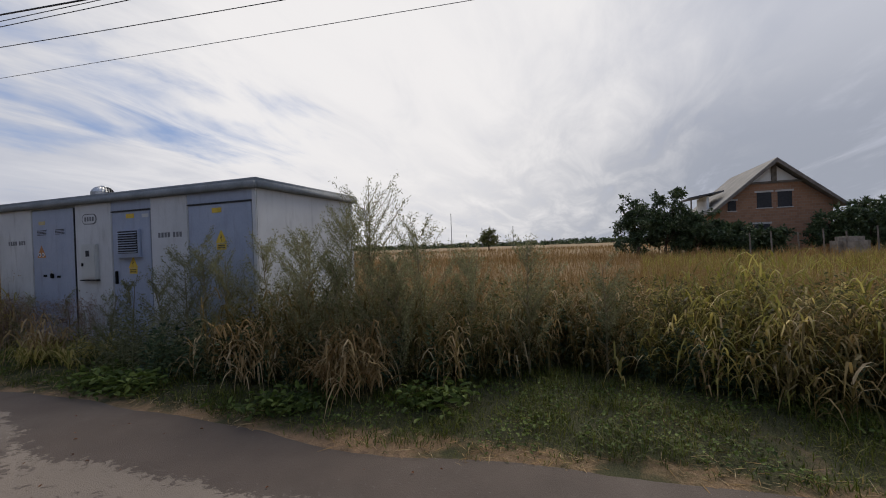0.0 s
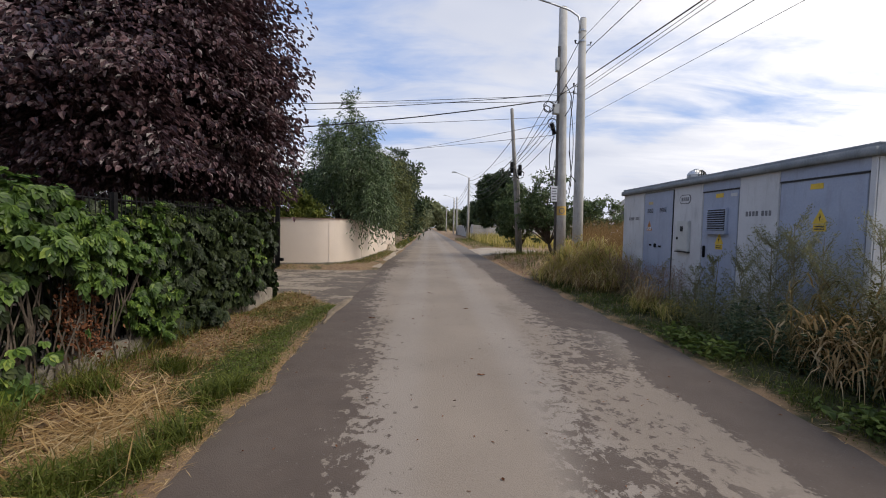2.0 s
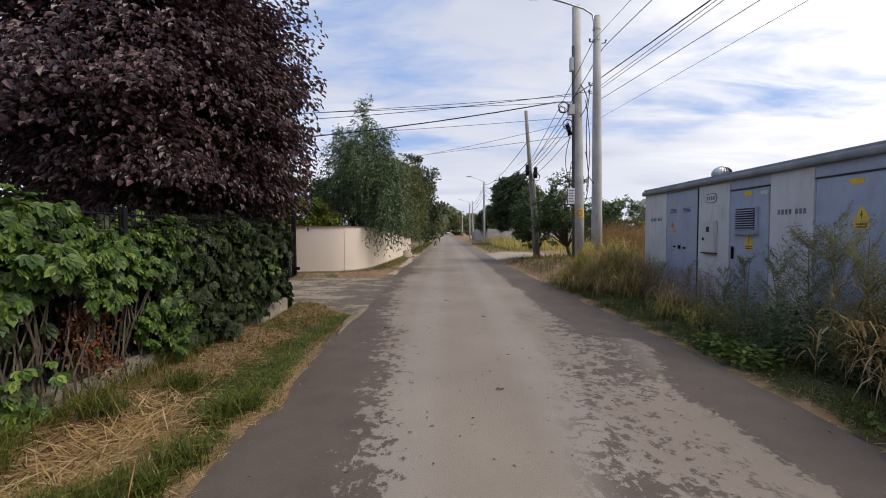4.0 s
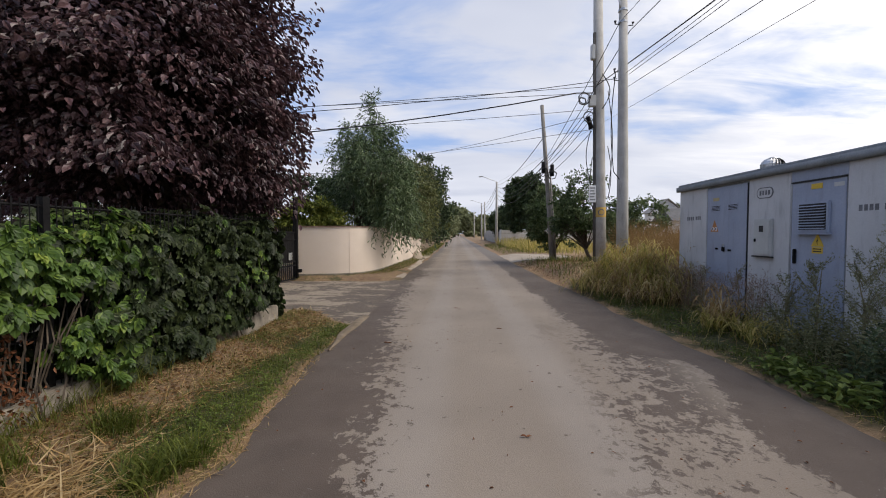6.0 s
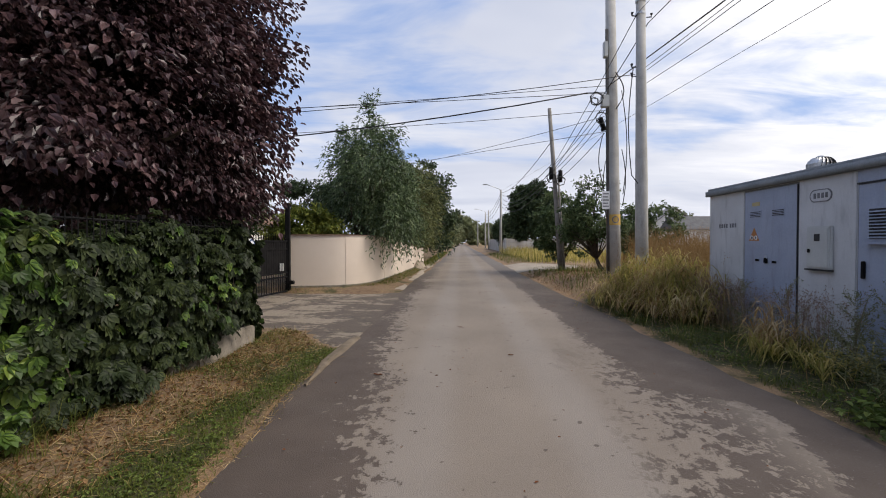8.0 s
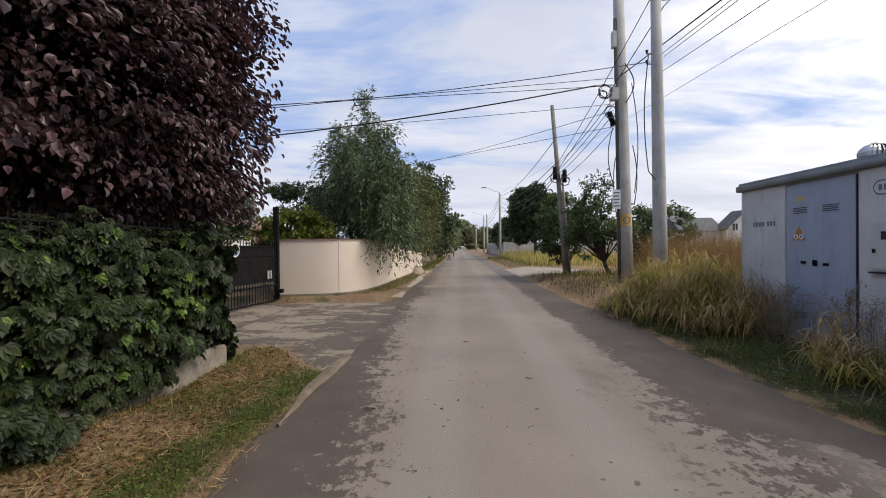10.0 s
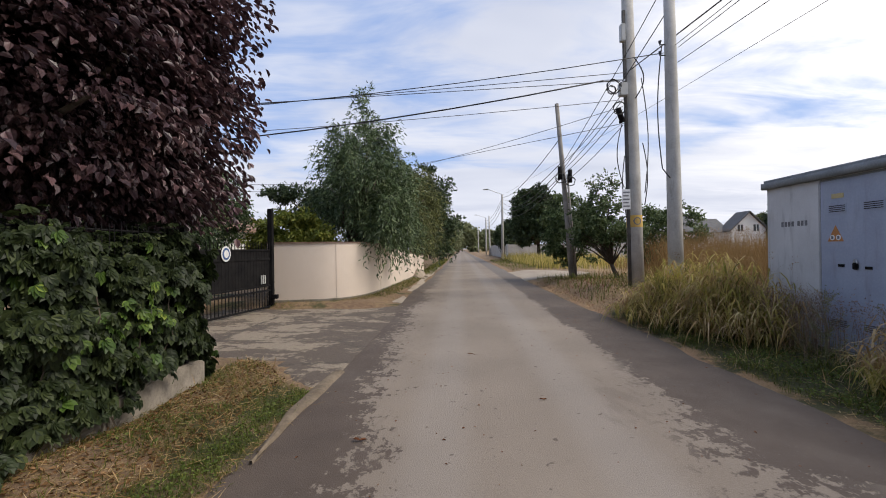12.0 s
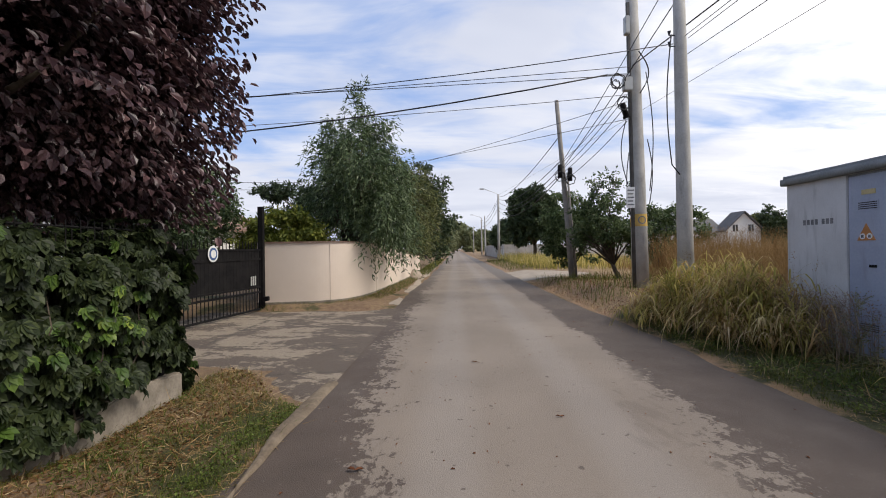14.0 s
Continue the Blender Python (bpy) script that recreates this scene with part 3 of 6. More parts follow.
def strip(name, ys, xl, xr, z, mat, cols=14, crown=0.0):
    t = np.linspace(0, 1, cols)
    x = xl[:, None] * (1 - t) + xr[:, None] * t
    y = np.repeat(ys[:, None], cols, 1)
    zz = z + crown * (1 - (2 * t - 1) ** 2)[None] + np.where((t == 0) | (t == 1), -0.03, 0.0)[None] + 0 * x
    v = np.stack([x, y, zz], -1).reshape(-1, 3)
    i = np.arange(len(ys) * cols).reshape(len(ys), cols)
    f = np.stack([i[:-1, :-1], i[:-1, 1:], i[1:, 1:], i[1:, :-1]], -1).reshape(-1, 4)
    return mesh_from(name, v, f, mat, smooth=True)


def wavy(y, seed, amp):
    r = np.random.default_rng(seed)
    return sum(amp / k * np.sin(y * k * r.uniform(0.7, 1.4) + r.uniform(0, 6)) for k in (0.6, 1.7, 4.1, 9.3, 17.0))


ry = np.concatenate([np.arange(-60, -8, 2.0), np.arange(-8, 40, 0.12), np.arange(40, 420, 4.0)])
left_edge = edge_left(ry) + wavy(ry, 3, 0.045)
right_edge = edge_right(ry) + wavy(ry, 4, 0.04)
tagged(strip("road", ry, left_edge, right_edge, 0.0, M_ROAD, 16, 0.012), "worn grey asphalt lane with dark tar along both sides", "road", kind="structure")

dx, dv = np.linspace(-7.0, -1.75, 60), np.linspace(0, 1, 50)
near_y = drive_near(dx) + wavy(dx * 2, 5, 0.05)
DX = np.repeat(dx[None], 50, 0)
DY = near_y[None] + (16.0 - near_y[None]) * dv[:, None]
DZ = np.where(dv[:, None] == 0, -0.04, -0.008) + 0 * DX
i = np.arange(60 * 50).reshape(50, 60)
tagged(mesh_from("driveway", np.stack([DX, DY, DZ], -1).reshape(-1, 3), np.stack([i[:-1, :-1], i[:-1, 1:], i[1:, 1:], i[1:, :-1]], -1).reshape(-1, 4), M_DRIVE, smooth=True), "cracked old paving in front of the black gate", "driveway", kind="structure")
ay = np.arange(25.5, 33.5, 0.2)
apron = strip("gravel_apron", ay, 3.0 + 0 * ay, 3.2 + 4.5 * np.sin((ay - 25.5) / 8 * np.pi) ** 0.6, 0.0, M_GRAVEL, 16)
for vert in apron.data.vertices:
    vert.co.z = float(ground_z(vert.co.x, vert.co.y)) + (0.02 if vert.co.x > 3.3 else -0.01)
tagged(apron, "pale gravel turning off the lane", "gravel apron", kind="structure")
sy = np.arange(16.8, 46, 0.4)
tagged(strip("dirt_shoulder", sy, -2.75 + wavy(sy, 8, 0.06), -2.0 + wavy(sy, 9, 0.05) + 0 * sy, 0.012, M_GRAVEL, 6), "sandy dirt shoulder along the lane", "shoulder", kind="structure")

ey = np.arange(6.85, 9.38, 0.05)
lip = strip("sand_edge", ey, edge_left(ey) - 0.09 * np.sin((ey - 6.8) / 2.6 * np.pi) ** 0.8 + wavy(ey, 21, 0.035), edge_left(ey) + 0.02 + wavy(ey * 1.3, 22, 0.04), 0.014, M_SAND, 6)
tagged(lip, "pale sand and broken concrete along the asphalt edge", "sand edge", kind="structure")


# ---- substation ----
SX, SY0, SY1, SXB = 5.61, 4.80, 11.58, 8.50


def warning_sign(parent, y, z, size, plate=None):
    x = SX - 0.012
    tri = [(x, y - size / 2, z), (x, y + size / 2, z), (x, y, z + size * 0.9)]
    sign = part("warning_triangle", prism(tri, (-0.006, 0, 0)), M_ORANGE if plate == "double" else M_YELLOW, parent, "triangular warning sign")
    if plate == "double":
        for s in (-1, 1):
            ring = [(x - 0.006, y + s * size * 0.19 + math.cos(a) * size * 0.15, z + size * 0.22 + math.sin(a) * size * 0.15) for a in np.linspace(0, 2 * math.pi, 17)[:-1]]
            part("symbol_disc", prism(ring, (-0.003, 0, 0)), M_WHITE, sign)
            part("symbol_bar", boxy(x - 0.012, x - 0.009, y + s * size * 0.19 - 0.018, y + s * size * 0.19 + 0.018, z + size * 0.14, z + size * 0.3), M_INK, sign)
    else:
        bolt = [(0.02, 0.62), (-0.07, 0.34), (0.0, 0.36), (-0.03, 0.10), (0.08, 0.40), (0.01, 0.39)]
        part("bolt_mark", prism([(x - 0.006, y + a * size, z + b * size) for a, b in bolt], (-0.003, 0, 0)), M_DARK, sign)
        part("sign_plate", boxy(x - 0.006, x, y - size * 0.42, y + size * 0.42, z - size * 0.46, z - size * 0.04), M_YELLOW, parent, "yellow text plate")
        for k in range(2):
            part("text_bar", boxy(x - 0.009, x - 0.005, y - size * 0.32, y + size * 0.32, z - size * (0.2 + 0.16 * k), z - size * (0.13 + 0.16 * k)), M_DARK, parent)
    return sign


def substation():
    s = thing("transformer_substation", "grey concrete transformer kiosk with blue-grey steel doors among weeds", "substation")
    part("body", boxy(SX, SXB, SY0, SY1, 0.0, 2.70, 0.02), M_BODY, s)
    part("base_slab", boxy(SX - 0.05, SXB + 0.05, SY0 - 0.05, SY1 + 0.05, -0.2, 0.06, 0.01), M_PLINTH, s)
    bm = boxy(SX - 0.09, SXB + 0.09, SY0 - 0.09, SY1 + 0.09, 2.69, 2.85)
    top = [e for e in bm.edges if all(v.co.z > 2.8 for v in e.verts)] + [e for e in bm.edges if abs(e.verts[0].co.z - e.verts[1].co.z) > 0.1]
    bmesh.ops.bevel(bm, geom=top, offset=0.055, segments=4, affect="EDGES")
    part("roof", bm, M_ROOF, s, "weathered grey concrete roof slab with rounded rim", True)
    # flat wall fields between the doors, a little proud
    for a, b in ((10.45, SY1 - 0.02), (8.12, 9.11), (6.25, 7.10)):
        part("wall_panel", boxy(SX - 0.018, SX + 0.01, a, b, 0.08, 2.68, 0.006), M_BODY, s)
    part("corner_post", boxy(SX - 0.018, SX + 0.01, SY0, SY0 + 0.07, 0.08, 2.68, 0.006), M_BODY, s)
    for a, b, top in ((9.15, 10.42, 2.64), (7.13, 8.09, 2.48), (4.89, 6.22, 2.48)):
        part("door_gap", boxy(SX - 0.003, SX + 0.002, a - 0.02, b + 0.02, 0.08, top + 0.035), M_ROOF, s)
        part("door", boxy(SX - 0.012, SX + 0.008, a, b, 0.10, top, 0.004), M_DOOR, s, "blue-grey sheet-steel door")
        # dark strips drawn for the dark gap above or beside each door
        if top < 2.6:
            part("lintel", boxy(SX - 0.010, SX + 0.004, a - 0.02, b + 0.02, top + 0.035, 2.68), M_DOOR, s)
            part("dark_seam", boxy(SX - 0.03, SX, a - 0.01, b + 0.01, top + 0.006, top + 0.024), M_DARK, s)
        else:
            part("dark_seam", boxy(SX - 0.022, SX, a - 0.012, a + 0.004, 0.1, top), M_DARK, s)
    # first door: vents, warning sign, padlock with plates
    for y0, y1 in ((9.98, 10.28), (9.42, 9.72)):
        for z0 in (2.14, 0.42):
            v = part("vent", boxy(SX - 0.018, SX - 0.008, y0, y1, z0, z0 + 0.13), M_DOOR, s, "pressed ventilation slots")
            for k in range(4):
                part("slot", boxy(SX - 0.021, SX - 0.017, y0 + 0.015, y1 - 0.015, z0 + 0.015 + k * 0.028, z0 + 0.028 + k * 0.028), M_DARK, v)
    part("yellow_label", boxy(SX - 0.018, SX - 0.011, 10.02, 10.22, 2.36, 2.43), M_FADED, s)
    warning_sign(s, 10.16, 1.71, 0.27, "double")
    part("padlock", boxy(SX - 0.05, SX - 0.012, 9.80, 9.87, 1.30, 1.40, 0.01), M_BLACK, s, "dark padlock")
    part("shackle", tube([(SX - 0.03, 9.81, 1.39), (SX - 0.03, 9.82, 1.45), (SX - 0.03, 9.85, 1.45), (SX - 0.03, 9.86, 1.39)], 0.007, 6), M_STEEL, s)
    part("hasp_plate", boxy(SX - 0.022, SX - 0.012, 10.02, 10.12, 1.33, 1.37), M_BLACK, s)
    part("hasp_plate", boxy(SX - 0.022, SX - 0.012, 9.60, 9.70, 1.31, 1.35), M_BLACK, s)
    # stencilled marks that cannot be read, as bars
    for y0, z0 in ((11.22, 1.98), (6.93, 1.98)):
        for k in range(7):
            part("stencil_bar", boxy(SX - 0.021, SX - 0.017, y0 - 0.075 * k - 0.05 - (0.05 if k > 3 else 0), y0 - 0.075 * k - (0.05 if k > 3 else 0), z0, z0 + 0.085), M_INK, s)
    # oval plate and meter box
    oval = [(SX - 0.018, 8.70 + math.copysign(0.10, math.cos(a)) + 0.10 * math.cos(a), 2.40 + 0.10 * math.sin(a)) for a in np.linspace(0, 2 * math.pi, 25)[:-1]]
    o = part("oval_plate", prism(oval, (-0.008, 0, 0)), M_INK, s, "oval maker's plate")
    inner = [(SX - 0.026, 8.70 + (p[1] - 8.70) * 0.9, 2.40 + (p[2] - 2.40) * 0.84) for p in oval]
    part("plate_face", prism(inner, (-0.003, 0, 0)), M_BODY, o)
    for k in range(4):
        part("plate_bar", boxy(SX - 0.032, SX - 0.028, 8.82 - 0.07 * k - 0.045, 8.82 - 0.07 * k, 2.36, 2.44), M_INK, o)
    box = part("meter_box", boxy(SX - 0.07, SX - 0.01, 8.47, 8.90, 1.27, 1.93, 0.012), M_METER, s, "pale grey meter box with small window")
    part("box_door", boxy(SX - 0.080, SX - 0.066, 8.50, 8.87, 1.30, 1.90, 0.005), M_METER, box)
    part("meter_window", boxy(SX - 0.084, SX - 0.079, 8.64, 8.74, 1.70, 1.81), M_DARK, box)
    part("box_handle", boxy(SX - 0.10, SX - 0.079, 8.81, 8.85, 1.52, 1.58, 0.006), M_BLACK, box)
    part("box_sill", boxy(SX - 0.085, SX - 0.01, 8.46, 8.91, 1.245, 1.268), M_DARK, box)
    # louvred door
    lv = part("louvre_frame", boxy(SX - 0.055, SX - 0.01, 7.36, 7.92, 1.68, 2.16, 0.01), M_DOOR, s)
    part("louvre_back", boxy(SX - 0.060, SX - 0.054, 7.40, 7.89, 1.73, 2.13), M_DARK, lv)
    for k in range(9):
        z = 1.745 + k * 0.043
        part("louvre_slat", prism([(SX - 0.058, 7.40, z + 0.010), (SX - 0.088, 7.40, z - 0.006), (SX - 0.088, 7.40, z + 0.001), (SX - 0.058, 7.40, z + 0.014)], (0, 0.49, 0)), M_DOOR, lv)
    part("louvre_sill", boxy(SX - 0.10, SX - 0.01, 7.34, 7.94, 1.655, 1.682, 0.004), M_DOOR, lv)
    part("yellow_label", boxy(SX - 0.018, SX - 0.011, 7.52, 7.72, 2.36, 2.44), M_YELLOW, s)
    part("pale_label", boxy(SX - 0.018, SX - 0.011, 7.16, 7.32, 2.36, 2.42), M_METER, s)
    warning_sign(s, 7.58, 1.47, 0.23)
    part("door_handle", boxy(SX - 0.05, SX - 0.01, 7.97, 8.02, 1.18, 1.42, 0.01), M_BLACK, s, "black door handle")
    # double door
    part("yellow_label", boxy(SX - 0.018, SX - 0.011, 5.50, 5.70, 2.34, 2.42), M_YELLOW, s)
    warning_sign(s, 5.52, 1.84, 0.24)
    part("door_handle", boxy(SX - 0.05, SX - 0.01, 5.00, 5.05, 1.05, 1.25, 0.01), M_STEEL, s, "steel door handle")
    # turbine ventilator
    vx, vy, vz = 6.62, 9.95, 2.80
    vent = part("roof_ventilator", tube([(vx, vy, vz - 0.02), (vx, vy, vz + 0.14)], 0.15, 18), M_STEEL, s, "round steel turbine ventilator", True)
    bm = bmesh.new()
    for k in range(22):
        a0 = 2 * math.pi * k / 22
        prev = None
        for j in range(7):
            el = -0.9 + j * 0.36
            r, z = 0.215 * math.cos(el), vz + 0.28 + 0.17 * math.sin(el)
            a = a0 + 0.25 * j / 6
            cur = [bm.verts.new((vx + r * math.cos(a), vy + r * math.sin(a), z)), bm.verts.new((vx + (r - 0.022) * math.cos(a + 0.26), vy + (r - 0.022) * math.sin(a + 0.26), z))]
            if prev:
                bm.faces.new((prev[0], prev[1], cur[1], cur[0]))
            prev = cur
    part("fins", bm, M_STEEL, vent)
    part("cap", tube([(vx, vy, vz + 0.41), (vx, vy, vz + 0.455)], [0.13, 0.05], 18), M_STEEL, vent, smooth=True)
    part("core", tube([(vx, vy, vz + 0.13), (vx, vy, vz + 0.28), (vx, vy, vz + 0.42)], [0.13, 0.185, 0.10], 16), M_DARK, vent, smooth=True)
    return s


substation()


# ---- poles ----
def concrete_pole(name, label, base, top, r0, r1, mat=None):
    p = thing(name, label, "utility pole")
    b, t = Vector(base), Vector(top)
    part("shaft", tube([b - Vector((0, 0, 0.4)), b.lerp(t, 0.33), b.lerp(t, 0.66), t], [r0, r0 * 0.67 + r1 * 0.33, r0 * 0.33 + r1 * 0.67, r1], 20), mat or M_POLE, p, smooth=True)
    part("pole_cap", tube([t - Vector((0, 0, 0.01)), t + Vector((0, 0, 0.02))], r1 * 0.9, 14), M_DARK, p)
    return p


P1 = (5.63, 17.45, 0.35)
P1T = (5.43, 17.45, 10.9)
p1 = concrete_pole("utility_pole", "thick grey concrete pole with dark cable duct and yellow band", P1, P1T, 0.255, 0.165)


def on_p1(z, dx=0.0, dy=0.0):
    t = (z - P1[2]) / (P1T[2] - P1[2])
    return Vector((P1[0] + (P1T[0] - P1[0]) * t + dx, P1[1] + dy, z))


part("cable_duct", tube([on_p1(0.3, -0.235, -0.10), on_p1(3, -0.215, -0.10), on_p1(6, -0.19, -0.09), on_p1(9.3, -0.165, -0.08)], 0.06, 10), M_DUCT, p1, "dark cable duct", True)
part("yellow_band", tube([on_p1(2.30), on_p1(2.68)], [0.243, 0.240], 20, caps=False), M_BAND, p1, "faded yellow painted band")
ring_bm = bmesh.new()
for k in range(20):
    a0, a1 = 2 * math.pi * k / 20, 2 * math.pi * (k + 1) / 20
    q = [on_p1(2.49 + r * math.sin(a), r * math.cos(a), -0.245 + 1.9 * (r * math.cos(a)) ** 2) for r, a in ((0.09, a0), (0.125, a0), (0.125, a1), (0.09, a1))]
    ring_bm.faces.new([ring_bm.verts.new(v) for v in q])
part("ring_mark", ring_bm, M_INK, p1, "dark painted ring mark")
plate = part("notice_plate", boxy(5.08, 5.34, 17.11, 17.13, 2.86, 3.50, 0.004), M_WHITE, p1, "white notice plate")
for k in range(5):
    part("text_bar", boxy(5.11, 5.31 - 0.03 * (k % 2), 17.104, 17.108, 3.38 - 0.11 * k, 3.42 - 0.11 * k), M_INK, plate)
part("junction_box", boxy(5.02, 5.28, 17.0, 17.22, 6.45, 6.86, 0.02), M_METER, p1, "grey junction box")
part("junction_box", boxy(5.10, 5.24, 17.05, 17.25, 8.2, 8.75, 0.02), M_METER, p1, "grey junction box")
fx = part("splice_closure", tube([on_p1(5.72, -0.36, -0.2), on_p1(6.1, -0.50, -0.25)], [0.085, 0.085], 12), M_BLACK, p1, "black cable splice closure", True)
part("closure_cap", tube([on_p1(5.66, -0.34, -0.19), on_p1(5.74, -0.37, -0.2)], 0.105, 12), M_BLACK, fx)
part("cross_arm", boxy(4.55, 5.2, 17.05, 17.1, 6.92, 6.97), M_STEEL, p1)


def loop_points(c, r, turns, seed, squash=1.0):
    q = random.Random(seed)
    return [Vector(c) + Vector((r * math.cos(a) * q.uniform(0.85, 1.1), q.uniform(-0.06, 0.06), squash * r * math.sin(a) * q.uniform(0.85, 1.1))) for a in [2 * math.pi * turns * k / (16 * turns) for k in range(16 * turns + 1)]]


for c, r, tn, sd in (((4.83, 17.0, 6.72), 0.22, 3, 1), ((5.0, 17.0, 6.05), 0.2, 2, 2), ((4.78, 17.05, 6.65), 0.13, 2, 5)):
    part("cable_coil", tube(loop_points(c, r, tn, sd), 0.014, 5), M_CABLE, p1, "coiled black cable", True)
for x0, z0, z1, bow, sd in ((-0.36, 5.6, 3.6, -0.18, 1), (-0.30, 4.6, 2.6, -0.10, 2), (0.30, 7.1, 3.4, 0.16, 3), (0.28, 5.0, 3.0, 0.12, 4)):
    part("loose_cable", tube([on_p1(z0 + (z1 - z0) * t, x0 + bow * math.sin(math.pi * t), -0.15) for t in [k / 10 for k in range(11)]], 0.016, 5), M_CABLE, p1, smooth=True)
part("loose_cable", tube([on_p1(7.7 - 1.3 * t, 0.05 + 0.28 * math.sin(math.pi * t), -0.27) for t in [k / 12 for k in range(13)]], 0.02, 5), M_CABLE, p1, smooth=True)

P2 = (5.12, 13.9, 0.2)
P2T = (5.02, 13.9, 8.72)
p2 = concrete_pole("utility_pole", "round grey concrete pole with a street lamp arm", P2, P2T, 0.185, 0.115)
arm = [(4.93, 13.86, 8.25), (4.90, 13.85, 8.55), (4.84, 13.84, 8.78), (4.55, 13.82, 8.95), (3.9, 13.78, 9.13), (3.25, 13.74, 9.28)]
part("lamp_arm", tube(arm, 0.028, 8), M_STEEL, p2, "curved steel lamp arm", True)
for z in (7.95, 8.3):
    part("clamp", tube([(5.02, 13.9, z), (5.02, 13.9, z + 0.06)], 0.135, 14), M_STEEL, p2)
lamp = part("lamp_head", boxy(2.72, 3.3, 13.62, 13.86, 9.24, 9.34, 0.04), M_BLACK, p2, "dark flat street lamp head")
part("lens", boxy(2.78, 3.1, 13.65, 13.83, 9.225, 9.245, 0.005), M_WHITE, lamp)
for z, s in ((7.9, -1), (7.86, 1), (6.5, -1), (6.25, -1)):
    part("insulator", tube([(5.03 + 0.13 * s, 13.85, z), (5.03 + 0.26 * s, 13.83, z), (5.03 + 0.26 * s, 13.83, z + 0.09)], [0.012, 0.02, 0.04], 8), M_DARK, p2)
part("loose_cable", tube([(4.80 - 0.12 * math.sin(math.pi * t) - 0.0 * t, 13.8, 6.5 - 3.2 * t) if t < 0.95 else (4.95, 13.8, 6.5 - 3.2 * t) for t in [k / 14 for k in range(15)]], 0.014, 5), M_CABLE, p2, smooth=True)

p3 = concrete_pole("utility_pole", "weathered grey pole leaning over the bushes", (5.2, 23.6, 0.2), (4.57, 23.6, 8.45), 0.14, 0.09, M_WOOD)
part("brace", tube([(5.35, 23.5, 0.3), (4.98, 23.45, 5.1)], 0.05, 8), M_WOOD, p3, smooth=True)
for x, z in ((4.62, 5.15), (5.08, 5.0)):
    part("splice_closure", tube([(x, 23.35, z - 0.3), (x, 23.35, z + 0.3)], 0.1, 10), M_BLACK, p3, "black cable splice closure", True)
    part("cable_coil", tube(loop_points((x, 23.3, z - 0.25), 0.22, 2, 9), 0.018, 5), M_CABLE, p3, smooth=True)


def street_pole(x, y, h, r, arm_len):
    p = concrete_pole("street_lamp", "far grey concrete street lamp pole beside the lane", (x, y, 0.05), (x, y, h), r, r * 0.65)
    p["category"] = "street lamp"
    part("lamp_arm", tube([(x, y, h - 0.3), (x - 0.2, y, h + 0.1), (x - arm_len, y, h + 0.75)], 0.04, 6), M_STEEL, p)
    part("lamp_head", boxy(x - arm_len - 0.7, x - arm_len, y - 0.15, y + 0.15, h + 0.7, h + 0.85, 0.04), M_METER, p)
    return p


street_pole(5.85, 62.5, 9.2, 0.2, 1.9)
street_pole(6.6, 112.0, 9.6, 0.22, 2.2)
concrete_pole("utility_pole", "far weathered pole beside the lane", (6.4, 96.0, 0), (6.3, 96.0, 8.8), 0.2, 0.13)
concrete_pole("utility_pole", "far weathered pole beside the lane", (6.2, 150.0, 0), (6.2, 150.0, 9.4), 0.2, 0.13)


def cable(a, b, sag, r, mat=None, label="thin dark overhead wire"):
    a, b = Vector(a), Vector(b)
    k = max(8, int((b - a).length / 2.5))
    pts = [a.lerp(b, t) - Vector((0, 0, sag * 4 * t * (1 - t))) for t in [i / k for i in range(k + 1)]]
    tagged(part("overhead_wire", tube(pts, r, 5), mat or M_CABLE, None, label, True), label, "wire", "overhead wires")


cable((5.38, 17.25, 7.29), (10.07, -34, 7.89), 0.84, 0.018, None, "thick black bundled overhead cable")
cable((5.10, 13.82, 6.46), (9.61, -34, 7.71), 0.45, 0.008)
cable((5.19, 13.82, 6.42), (10.42, -34, 7.61), 0.29, 0.008)
cable((5.17, 13.82, 6.06), (11.47, -34, 7.2), 0.39, 0.008)
cable((5.45, 60, 8.66), (12.07, -34, 6.46), 0.14, 0.008, M_GREYWIRE)
for z0, x1, z1, w in ((5.6, 4.90, 7.95, 0.012), (5.3, 5.21, 7.71, 0.014)):
    cable((4.75, 23.4, z0), (x1, 13.85, z1), 0.10, w)
cable((4.90, 13.85, 7.95), (8.6, -34, 10.0), 0.4, 0.008)
cable((5.21, 13.85, 7.71), (8.9, -34, 9.6), 0.43, 0.012)
cable((4.86, 13.85, 6.31), (-15, 14.94, 5.51), 0.36, 0.011)
cable((5.25, 17.25, 7.0), (-15, 16.1, 5.95), 0.02, 0.011)
cable((5.33, 17.25, 7.26), (-15, 16.1, 5.78), 0.06, 0.011)
cable((4.53, 17.05, 6.94), (-15, 17.42, 5.1), 0.36, 0.024, None, "thick black overhead cable crossing the lane")
cable((5.23, 17.25, 6.39), (-15, 16.0, 5.07), 0.16, 0.010, M_GREYWIRE)
cable((5.19, 17.25, 6.17), (-6.0, 37.6, 8.0), 0.18, 0.011, M_GREYWIRE)
cable((5.26, 17.25, 5.64), (-6.0, 36, 7.84), 0.03, 0.011, M_GREYWIRE)
for z0, z1 in ((6.6, 5.6), (6.4, 5.3), (6.1, 5.1), (5.6, 4.7)):
    cable(on_p1(z0, -0.3, -0.1), (4.8, 23.4, z1), 0.12, 0.012)
